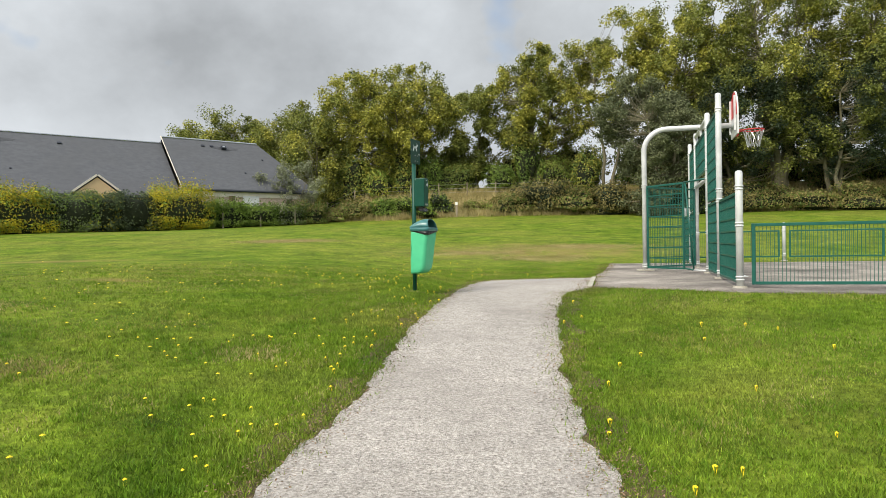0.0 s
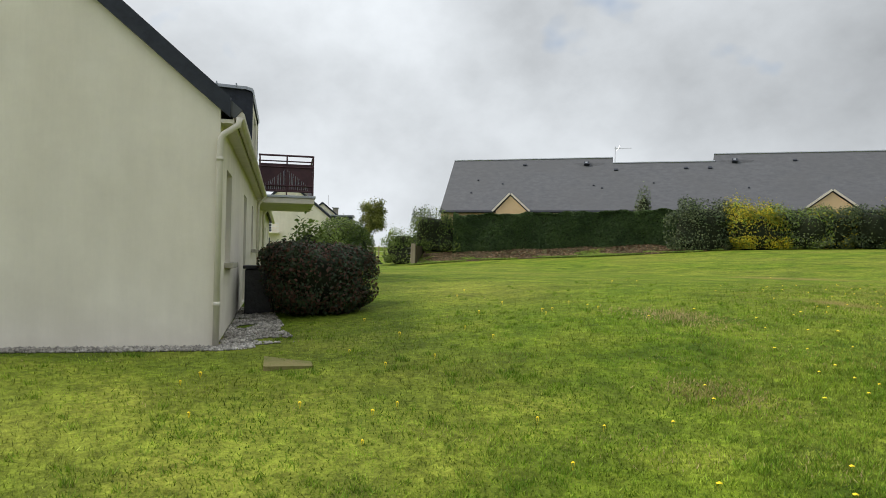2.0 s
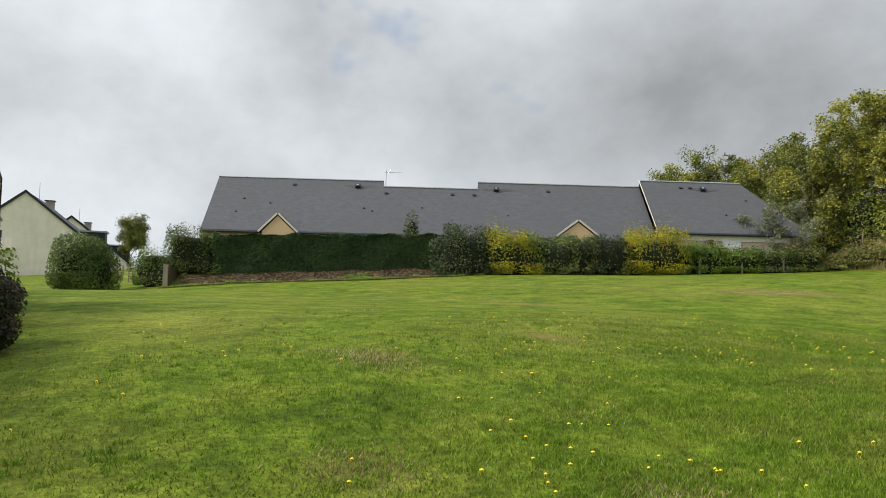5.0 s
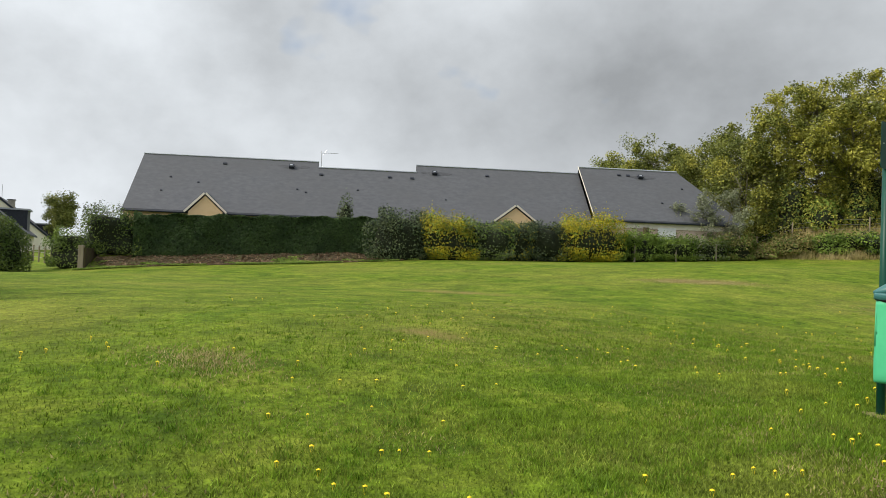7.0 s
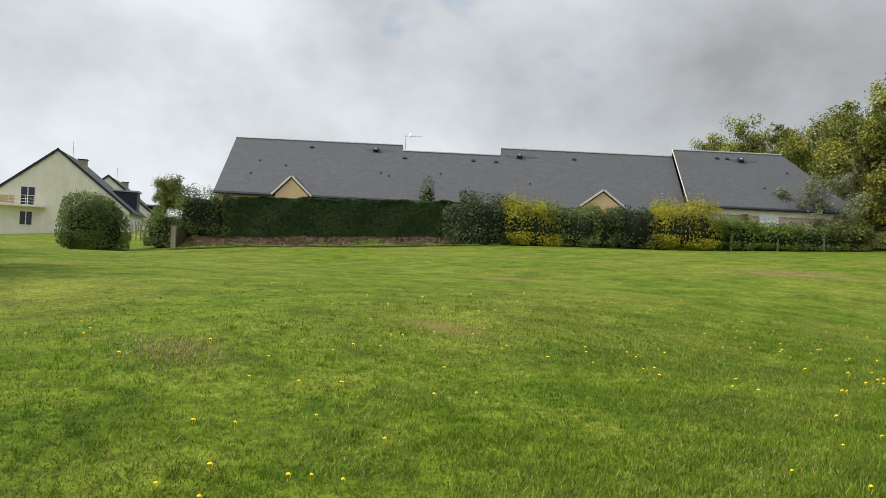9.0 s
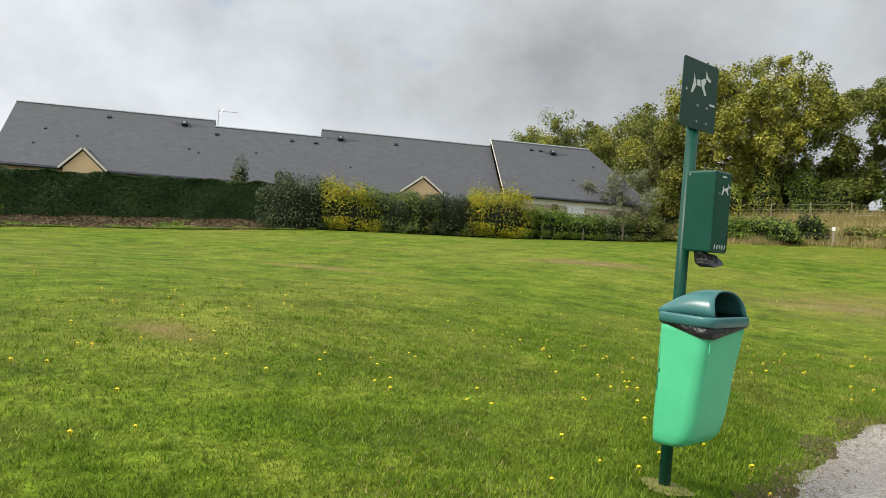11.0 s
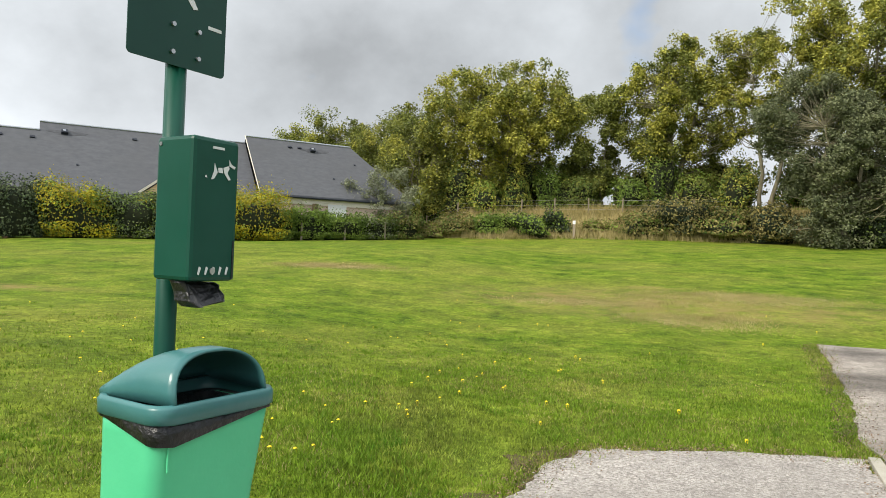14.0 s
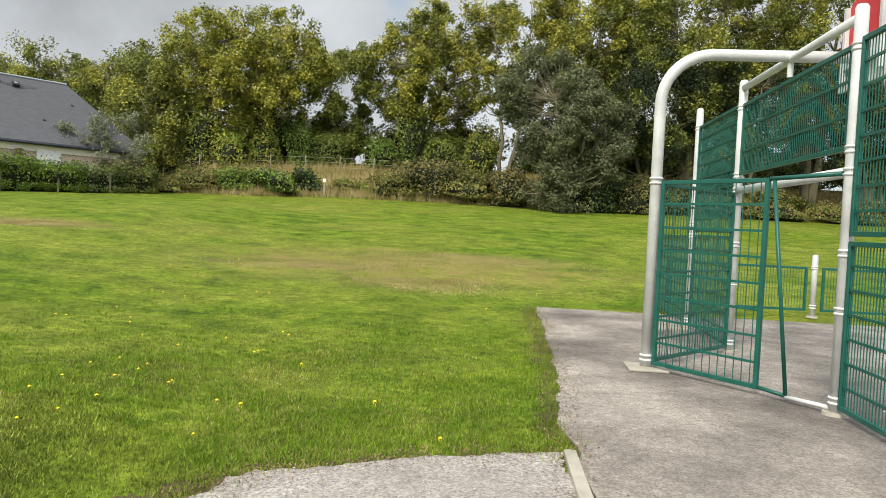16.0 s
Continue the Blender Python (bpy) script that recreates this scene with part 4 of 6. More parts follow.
gut.tube([(13.4, -0.19, EZ - 0.12), (HL, -0.19, EZ - 0.13)], 0.055, 12)
gut.done("gutter", M["cream_paint"], house, "cream painted gutter and soffit", smooth=False)
for x, dy in ((-0.045, 0.055), (9.5, 0.0), (13.6, 0.0)):
    d = Mesh()
    d.tube([(x, -0.19, EZ - 0.14), (x, -0.18, EZ - 0.22), (x, -0.08 + dy, EZ - 0.33), (x, -0.06 + dy, EZ - 0.40), (x, -0.06 + dy, -0.15)], 0.033, 12)
    d.tube([(x, -0.06 + dy, 0.38), (x, -0.06 + dy, 0.43)], 0.038, 12)
    d.tube([(x, -0.06 + dy, EZ - 0.60), (x, -0.06 + dy, EZ - 0.56)], 0.038, 12)
    d.done("downpipe", M["cream_paint"], house, "cream painted downpipe", smooth=True)
# dormer with a rounded zinc roof
prof = [(0.13, 2.45), (0.13, 4.70), (0.135, 4.78), (0.17, 4.84), (0.27, 4.875), (2.9, 4.98)]
for x in (9.62, 13.0):
    Mesh().plate(prof + [(2.9, 2.45)], 0.12, Matrix.Translation((x, 0.0, 0)) @ yz).done("dormer_cheek", M["slate_dark"], house, "dark slate-hung dormer cheek")
dh = [(10.5, 11.9, 2.5, 4.45)]
wall_run(9.74, 13.0, 2.45, 4.6, 0.14, 0.3, dh).done("dormer_front", M["render"], house)
window(house, 10.502, 11.898, 2.502, 4.448, 0.22, sill=False)
zr = Mesh()
n = len(prof) - 1
outer = [(y - (0.03 if i < 3 else 0), z + 0.06) for i, (y, z) in enumerate(prof[1:])]
zr.add([(x, y, z) for x in (9.55, 13.2) for y, z in outer] + [(x, y + 0.02, z - 0.07) for x in (9.55, 13.2) for y, z in outer],
       [(i, i + 1, n + i + 1, n + i) for i in range(n - 1)] + [(2 * n + i + 1, 2 * n + i, 3 * n + i, 3 * n + i + 1) for i in range(n - 1)] +
       [(i, 2 * n + i, 2 * n + i + 1, i + 1) for i in range(n - 1)] + [(n + i, n + i + 1, 3 * n + i + 1, 3 * n + i) for i in range(n - 1)] + [(0, n, 3 * n, 2 * n)])
zr.done("dormer_roof", M["zinc"], house, "rounded zinc dormer roof")
seam = Mesh()
for y in (0.5, 0.95, 1.4, 1.85, 2.3):
    seam.box(9.53, y, 4.90 + y * 0.04, 13.22, y + 0.03, 4.975 + y * 0.04)
seam.done("roof_seam", M["zinc"], house)
# balcony under the dormer
bal = Mesh().box(10.0, -1.38, 2.22, 13.2, -0.002, 2.36, bevel=0.01).done("balcony_slab", M["cream_paint"], house, "pale balcony slab")
Mesh().box(9.97, -1.41, 2.361, 13.23, -0.002, 2.42, bevel=0.008).done("slab_edge", M["zinc"], bal)
rail = Mesh()
for z in (2.52, 2.66, 3.12, 3.26, 3.40):
    rail.tube([(10.04, -0.02, z), (10.04, -1.34, z), (13.16, -1.34, z), (13.16, -0.02, z)], 0.016 if z < 3.3 else 0.024, 8)
for x, y in ((10.04, -0.05), (10.04, -0.7), (10.04, -1.34), (11.6, -1.34), (13.16, -1.34), (13.16, -0.05)):
    rail.box(x - 0.018, y - 0.018, 2.42, x + 0.018, y + 0.018, 3.42)
rail.done("railing", M["balcony"], bal, "dark plum metal railing")
scr = Mesh()
scr.box(10.062, -1.32, 2.5, 10.068, -0.05, 3.2).box(10.07, -1.322, 2.5, 13.14, -1.316, 3.2)
scr.done("privacy_screen", M["balcony"], bal, "plum woven privacy screen")
fan = Mesh()
for i in range(22):
    y = -0.16 - 0.05 * i
    mid = 1 - abs(i - 10.5) / 11
    z0, z1 = 2.56, 2.66 + 0.42 * mid
    fan.tube([(10.057, y, z0), (10.057, y + 0.02 * math.sin(i * 1.9), (z0 + z1) / 2), (10.057, y + 0.012 * math.sin(i * 2.7), z1)], 0.0045, 5)
fan.done("screen_pattern", M["zinc"], bal, "pale upright strokes on the screen")
# pebbled drip strip along the foot of the walls
n = 9000
px = np.concatenate([rng.uniform(-0.1, 4.2, n // 2), rng.uniform(-0.34, -0.02, n // 2)])
py = np.concatenate([-0.02 - rng.random(n // 2) * (0.78 - 0.08 * px[:n // 2]), rng.uniform(-0.4, 6, n // 2)])
vv, ff = [], []
for x, y in zip(px, py):
    if noise.noise((x * 2.2, y * 2.2, 4)) < -0.42 - 0.2 * (x < 0) + 0.9 * max(0, -y - 0.4) + 1.5 * max(0, -x - 0.2):
        continue
    w = HOUSE @ Vector((x, y, 0))
    s = rng.uniform(0.010, 0.030)
    c = np.array((w.x, w.y, gz(w.x, w.y) + s * 0.45))
    r = rng.uniform(0.7, 1.2, (6, 1)) * s
    d = np.array(((1, 0, 0), (-1, 0, 0), (0, 1, 0), (0, -1, 0), (0, 0, 0.7), (0, 0, -0.7)), float)
    ca, sa = math.cos(x * 91), math.sin(x * 91)
    d[:, :2] = d[:, :2] @ np.array(((ca, sa), (-sa, ca)))
    o = len(vv)
    vv += list(c + d * r)
    ff += [(o + a, o + b, o + e) for a, b, e in ((0, 2, 4), (2, 1, 4), (1, 3, 4), (3, 0, 4), (2, 0, 5), (1, 2, 5), (3, 1, 5), (0, 3, 5))]
raw("drip_strip_pebbles", np.array(vv), np.array(ff), M["stone"], label="pale pebbles along the foot of the house wall", category="pebbles", kind="stuff")
mh = Mesh().plate([(x, y) for x, y in rounded_rect(0.75, 0.42, 0.02, 2)], 0.04, Matrix.Translation((-6.0, 2.78, gz(-6.0, 2.78) - 0.036)) @ Matrix.Rotation(radians(72), 4, "Z"))
mh.done("inspection_cover", M["dry_turf"], label="earthy concrete inspection cover sunk in the lawn", category="cover", kind="structure")

# terrace of houses behind the hedge
RX = Vector((0.729, 0.684, 0))
ROW = Matrix(((RX.x, -RX.y, 0, -46.0), (RX.y, RX.x, 0, 29.9), (0, 0, 1, 0), (0, 0, 0, 1)))


def row_house(x0, x1, ridge, eave, wall_mat, porch=None, hip=0.0, label=""):
    h = thing("terrace_house", label, "house", ROW, "terrace houses")
    depth = 4.0
    k = 1.03
    yr = (ridge - eave) / k - depth
    xr = x1 - hip if hip else x1
    xe = x1
    Mesh().box(x0 + 0.02, -depth + 0.12, 0.5, xe - 0.3 if hip else xe - 0.02, depth - 0.12, eave - 0.02).done("wall", wall_mat, h, "rendered house walls")
    t = 0.14
    vs = [(x0, -depth - 0.1, eave - 0.1 * k), (xe, -depth - 0.1, eave - 0.1 * k), (xr, yr, ridge), (x0, yr, ridge), (x0, depth + 0.1, eave - 0.1 * k), (xe, depth + 0.1, eave - 0.1 * k)]
    vs += [(x, y, z - t) for x, y, z in vs]
    fs = [(0, 1, 2, 3), (3, 2, 5, 4), (1, 5, 2), (7, 6, 9, 8), (8, 9, 10, 11), (7, 8, 11), (0, 6, 7, 1), (1, 7, 11, 5), (5, 11, 10, 4), (0, 3, 9, 6), (3, 4, 10, 9)]
    if not hip:
        fs = [f for f in fs if f not in ((1, 5, 2), (7, 8, 11), (1, 7, 11, 5))] + [(1, 7, 8, 2), (2, 8, 11, 5)]
    roof = Mesh().add(vs, fs).done("roof", M["slate"], h, "grey slate roof")
    Mesh().tube([(x0, yr, ridge + 0.02), (xr, yr, ridge + 0.02)], 0.07, 8).done("ridge_cap", M["zinc"], roof)
    Mesh().tube([(x0, -depth - 0.16, eave - 0.18 * k - 0.04), (xe, -depth - 0.16, eave - 0.18 * k - 0.04)], 0.07, 8).done("gutter", M["slate_dark"], h, "dark gutter")
    if not hip:
        for x in (x0 + 0.15, x1 - 0.15):
            Mesh().plate([(-depth + 0.13, eave), (depth - 0.13, eave), (yr, ridge - 0.25)], 0.1, Matrix.Translation((x - 0.05, 0, 0)) @ yz).done("gable", wall_mat, h)
    if porch:
        xa, xb, xc, za, zc = porch
        y = -depth - 0.12
        xz = Matrix(((1, 0, 0, 0), (0, 0, -1, y), (0, 1, 0, 0), (0, 0, 0, 1)))
        Mesh().plate([(xa + 0.12, za - 1.6), (xb - 0.12, za - 1.6), (xb - 0.12, za), (xc, zc - 0.1), (xa + 0.12, za)], 0.2, xz).done("porch_gable", M["ochre"], h, "ochre rendered small gable")
        back = -depth + (zc - eave) / k + 0.3
        for s in (xa, xb):
            d = Vector((xc - s, 0, zc - za)).normalized()
            nrm = Vector((-d.z, 0, d.x)) * (0.10 if s == xa else -0.10)
            o = -d * 0.12
            p = [Vector((s, y - 0.28, za)) + o, Vector((xc, y - 0.28, zc)), Vector((xc, back, zc)), Vector((s, back, za)) + o]
            Mesh().add(p + [q + nrm for q in p], [(0, 1, 2, 3), (7, 6, 5, 4), (0, 4, 5, 1), (1, 5, 6, 2), (2, 6, 7, 3), (3, 7, 4, 0)]).done("porch_roof", M["slate"], h, "small slate roof with pale verge")
            Mesh().add([p[0] - Vector((0, 0.01, 0)), p[1] - Vector((0, 0.01, 0)), p[1] + nrm * 1.3 - Vector((0, 0.01, 0)), p[0] + nrm * 1.3 - Vector((0, 0.01, 0)),
                        p[0] + Vector((0, 0.01, 0)), p[1] + Vector((0, 0.01, 0)), p[1] + nrm * 1.3 + Vector((0, 0.01, 0)), p[0] + nrm * 1.3 + Vector((0, 0.01, 0))],
                       [(0, 1, 2, 3), (7, 6, 5, 4), (0, 4, 5, 1), (3, 2, 6, 7)]).done("porch_verge", M["cream_paint"], h)
    return h, yr


def on_roof(h, ridge, yr, x, o, w, tall, name, mat, lift=0.05):
    """A small fitting lying on the front slope, o metres in front of the ridge."""
    T = Matrix.Translation((x, yr - o, ridge - 1.03 * o)) @ Matrix.Rotation(math.atan(1.03), 4, "X")
    return Mesh().box(-w / 2, -tall / 2, 0.0, w / 2, tall / 2, lift, T, 0.006).done(name, mat, h)


A_, yA = row_house(0, 12.05, 8.39, 4.34, M["ochre"], (4.05, 6.45, 5.2, 4.18, 5.34), label="terrace house with grey slate roof behind the hedge")
B_, yB = row_house(12.05, 19.05, 7.93, 4.34, M["ochre"], label="lower terrace house with plain grey slate roof")
C_, yC = row_house(19.05, 31.2, 8.53, 4.34, M["ochre"], (24.25, 27.0, 25.62, 4.40, 5.44), label="terrace house with grey slate roof and ochre porch gable")
D_, yD = row_house(31.2, 42.2, 8.98, 5.0, M["pink"], hip=3.4, label="end terrace house with hipped slate roof and pink walls")
Mesh().tube([(31.16, -4.15, 4.96), (31.16, 0, 9.06)], 0.035, 8).done("verge", M["cream_paint"], D_, "pale verge")
Mesh().box(31.4, -3.95, 4.35, 41.6, -3.885, 4.86).done("wall_band", M["render"], D_)
Mesh().box(35.8, -4.0, 2.4, 37.1, -3.952, 4.45).done("garage_door", M["white"], D_, "white garage door")
Mesh().tube([(34.8, -4.3, 1.9), (34.8, -4.3, 4.4)], [0.28, 0.2], 9).done("chimney_stack", M["soil"], D_)
for h, ridge, k, x, o in ((A_, 8.39, yA, 10.2, 0.52), (C_, 8.53, yC, 20.35, 0.62), (D_, 8.98, yD, 35.7, 0.62)):
    v = on_roof(h, ridge, k, x, o, 0.36, 0.3, "roof_vent", M["slate_dark"], 0.2)
    on_roof(h, ridge, k, x - 0.02, o, 0.16, 0.12, "vent_cap", M["zinc"], 0.235)
    T = Matrix.Translation((x + 0.1, k - o, ridge - 1.03 * o)) @ Matrix.Rotation(math.atan(1.03), 4, "X")
    for j, (dx, dy, ra, rb) in enumerate(((0, 0.02, 0.75, 0.24), (0.55, 0.05, 0.6, 0.16), (-0.6, 0.08, 0.45, 0.12))):
        Mesh().plate([(dx + ra * math.cos(a) * (1 + 0.12 * math.sin(5 * a)), dy + rb * math.sin(a)) for a in np.linspace(0, 6.0, 18)], 0.004 + 0.003 * j, T).done("soot_stain", M["stain"], h)
for h, ridge, k, x, o in ((A_, 8.39, yA, 5.6, 0.5), (B_, 7.93, yB, 17.1, 0.5), (B_, 7.93, yB, 18.7, 0.5), (C_, 8.53, yC, 24.2, 0.6), (D_, 8.98, yD, 34.1, 0.5), (D_, 8.98, yD, 34.8, 0.5), (B_, 7.93, yB, 12.3, 0.55)):
    on_roof(h, ridge, k, x, o, 0.26, 0.16, "roof_vent", M["slate_dark"], 0.08)
for h, ridge, k, x, o in ((A_, 8.39, yA, 2.3, 1.7), (A_, 8.39, yA, 4.2, 2.0), (A_, 8.39, yA, 2.0, 2.7), (A_, 8.39, yA, 10.8, 2.2), (A_, 8.39, yA, 11.4, 2.4), (B_, 7.93, yB, 14.9, 1.6), (C_, 8.53, yC, 21, 2.6), (D_, 8.98, yD, 36.6, 2.6), (D_, 8.98, yD, 38.6, 1.4)):
    on_roof(h, ridge, k, x, o, 0.12, 0.1, "roof_tile_vent", M["slate_dark"], 0.06)
ant = thing("roof_antenna", "thin grey television aerial on the terrace roof", "antenna", ROW @ Matrix.Translation((12.2, 0, 7.93)))
Mesh().tube([(0, 0, -0.1), (0, 0, 1.3)], 0.025, 6).done("mast", M["steel"], ant)
am = Mesh().tube([(-0.1, 0, 1.15), (1.2, 0.2, 1.2)], 0.016, 5)
for i in range(6):
    x = 0.1 + 0.2 * i
    am.tube([(x, 0.03 + 0.17 * x - 0.2, 1.15 + 0.04 * x), (x, 0.03 + 0.17 * x + 0.2, 1.15 + 0.04 * x)], 0.01, 4)
am.tube([(0.1, 0, 1.0), (0.35, 0.03, 1.38)], 0.012, 4)
am.done("aerial", M["steel"], ant)

# the far house with its gable to the lawn
FX = Vector((0.46, 0.888, 0))
FAR = Matrix(((FX.x, -FX.y, 0, -78.5), (FX.y, FX.x, 0, 27.7), (0, 0, 1, 0), (0, 0, 0, 1)))


def far_house(m, label):
    h = thing("gabled_house", label, "house", m, "far houses")
    w, az, ez, dep, slope = 7.0, 9.2, 3.4, 15.0, (9.2 - 3.4) / 7.0
    xz = Matrix(((1, 0, 0, 0), (0, 0, 1, 0), (0, 1, 0, 0), (0, 0, 0, 1)))
    Mesh().plate([(-w, -3), (w, -3), (w, ez), (0, az), (-w, ez)], 0.3, xz).done("gable_wall", M["render"], h, "cream rendered gable wall")
    Mesh().box(w - 0.3, 0.3, -3, w, dep, ez).done("side_wall", M["render"], h)
    Mesh().box(-w, 0.3, -3, -w + 0.3, dep, ez).done("side_wall", M["render"], h)
    for s in (-1, 1):
        vs = [(s * (w + 0.35), y, ez - 0.35 * slope + dz) for y in (-0.12, dep) for dz in (0.0, 0.2)] + [(0, y, az + dz) for y in (-0.12, dep) for dz in (0.0, 0.2)]
        Mesh().add(vs, [(0, 1, 5, 4), (2, 6, 7, 3), (1, 3, 7, 5), (0, 4, 6, 2), (0, 2, 3, 1), (4, 5, 7, 6)]).done("roof", M["slate"], h, "grey slate roof")
        Mesh().add([(s * (w + 0.35), -0.15, ez - 0.35 * slope), (0, -0.15, az), (0, -0.15, az + 0.3), (s * (w + 0.35), -0.15, ez - 0.35 * slope + 0.3),
                    (s * (w + 0.35), -0.125, ez - 0.35 * slope), (0, -0.125, az), (0, -0.125, az + 0.3), (s * (w + 0.35), -0.125, ez - 0.35 * slope + 0.3)],
                   [(0, 1, 2, 3), (7, 6, 5, 4), (0, 4, 5, 1), (3, 2, 6, 7)]).done("verge", M["slate_dark"], h)
    for x0, x1, z0, z1 in ((-3.2, -1.85, 3.45, 5.35), (-3.2, -2.0, 1.4, 2.85), (-3.3, -2.05, -0.35, 0.1)):
        window(h, x0, x1, z0, z1, -0.06, sill=False)
    Mesh().box(-5.6, -1.0, 3.28, -0.9, -0.002, 3.45).done("balcony_slab", M["render"], h)
    r = Mesh()
    for z in (3.75, 4.05, 4.4):
        r.tube([(-5.55, -0.95, z), (-0.95, -0.95, z)], 0.025, 6)
    for x in np.linspace(-5.5, -1.0, 7):
        r.tube([(x, -0.95, 3.45), (x, -0.95, 4.4)], 0.02, 6)
    r.done("railing", M["white"], h)
    Mesh().box(-5.45, -0.93, 3.55, -3.5, -0.9, 4.3).done("awning_panel", M["ochre"], h, "ochre balcony screen")
    for y in (2.5, 6.0, 9.0):
        Mesh().box(w - 0.02, y, 0.6, w + 0.03, y + 0.9, 2.6).done("side_window", M["glass"], h)
    # dormer box and chimney on the slope
    Mesh().box(3.6, 7.5, ez + 0.4, 6.9, 10.5, ez + 2.5).done("dormer", M["slate_dark"], h, "dark slate dormer")
    Mesh().box(3.4, 7.35, ez + 2.5, 7.1, 10.65, ez + 2.68).done("dormer_roof", M["zinc"], h)
    Mesh().box(1.2, 4.0, az - 2.0, 2.0, 4.9, az - 0.35).done("chimney", M["concrete"], h)
    Mesh().box(1.1, 3.9, az - 0.35, 2.1, 5.0, az - 0.27).done("chimney_cap", M["slate_dark"], h)
    Mesh().tube([(0.3, 6, az), (0.3, 6, az + 1.8)], 0.03, 5).done("aerial_mast", M["steel"], h)
    return h


far_house(FAR, "cream gabled house with a balcony beyond the lawn")
far_house(FAR @ Matrix.Translation((1.5, 24, -0.5)), "cream gabled house farther down the lane")
# end post, plank fence and wire fence where the hedge begins
ep = thing("gate_post", "weathered wooden end post and board beside the hedge bank", "post", pose(-39.55, 22.75, gz(-39.55, 22.75), 0, 0, 49))
Mesh().box(-0.14, -0.14, -0.3, 0.14, 0.14, 1.38, bevel=0.02).done("post", M["wood"], ep)
Mesh().box(0.14, -0.03, 0.1, 0.22, 2.4, 1.25).done("board", M["soil"], ep)
g2 = Mesh()
g2.box(0.2, 2.4, 0.3, 0.35, 2.55, 2.5).box(0.2, 2.5, 0.9, 2.2, 2.6, 1.0)
g2.tube([(0.3, 2.5, 2.4), (1.6, 2.5, 0.7)], 0.06, 6)
g2.done("brace", M["wood"], ep)
pb = thing("planter_box", "black box standing by the house wall", "box", HOUSE)
Mesh().box(3.05, -0.55, 0.05, 3.75, -0.12, 0.72, bevel=0.02).done("body", M["liner"], pb)
Mesh().box(3.02, -0.58, 0.721, 3.78, -0.09, 0.77, bevel=0.01).done("lid", M["liner"], pb)


# ---- planting ----
def sphere_dirs(n):
    d = rng.normal(0, 1, (n, 3))
    return d / np.linalg.norm(d, axis=1)[:, None]


def lump(d, seed, freq=2.2, amount=0.18):
    """Slow bulges over directions."""
    ph = np.random.default_rng(seed).uniform(0, 6.28, (6, 3))
    w = np.random.default_rng(seed + 1).normal(0, freq, (6, 3))
    return amount * sum(np.sin(d @ w[i] + ph[i, 0]) for i in range(6)) / 2.4


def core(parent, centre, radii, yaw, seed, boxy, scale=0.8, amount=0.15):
    # solid blob whose near-black colour stands in for shade between the leaves
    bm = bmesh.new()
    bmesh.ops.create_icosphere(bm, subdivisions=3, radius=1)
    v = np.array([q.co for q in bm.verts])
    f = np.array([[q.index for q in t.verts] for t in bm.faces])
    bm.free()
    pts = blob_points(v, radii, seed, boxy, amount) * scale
    raw("inner_growth", turn(pts, yaw) + centre, f, M["core_shade"], parent)


def blob_points(d, radii, seed, boxy, amount=0.15):
    p = np.sign(d) * np.abs(d) ** boxy
    return p * np.array(radii) * (1 + lump(d, seed, 2.4, amount))[:, None]


def turn(p, yaw):
    c, s = math.cos(yaw), math.sin(yaw)
    return np.stack([p[:, 0] * c - p[:, 1] * s, p[:, 0] * s + p[:, 1] * c, p[:, 2]], -1)


def shrub(name, label, x, y, radii, n, size, mat, yaw=0.0, seed=1, boxy=0.75, sink=0.15, upright=0.0, amount=0.15, depth=0.16, group="", mix=None, base=None, category="shrub"):
    """A shrub: a solid core coloured near-black for inner shade, under a rough shell of single leaves that reaches the
    ground.
    """
    z = gz(x, y) if base is None else base
    t = thing(name, label, category, Matrix.Translation((x, y, z)), group)
    c = np.array((0, 0, radii[2] * (1 - sink)))
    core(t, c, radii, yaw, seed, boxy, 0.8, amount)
    d = sphere_dirs(n)
    p = blob_points(d, radii, seed, boxy, amount) * (1 + np.minimum(0.12, rng.normal(-0.02, depth, n)) * 0.75)[:, None]
    if upright:
        p[:, 2] += np.abs(rng.normal(0, upright, n)) * (d[:, 2] > -0.1)
    p = turn(p, yaw)
    nn = turn(d, yaw)
    keep = p[:, 2] + c[2] > 0.02
    p, nn = p[keep] + c, nn[keep] + np.array((0, 0, 0.25))
    mats = [(mat, 1.0)] if mix is None else [(mat, 1 - mix[1]), (mix[0], mix[1])]
    who = rng.random(len(p))
    lo = 0.0
    for m, share in mats:
        sel = (who >= lo) & (who < lo + share)
        lo += share
        v, f = leaves(p[sel], nn[sel], size)
        raw("foliage", v, f, m, t, kind="stuff")
    return t


def hd(s, back=0.0):
    p = HP + HD * s + HN * back
    return float(p[0]), float(p[1])


HYAW = math.atan2(0.75, 0.66)

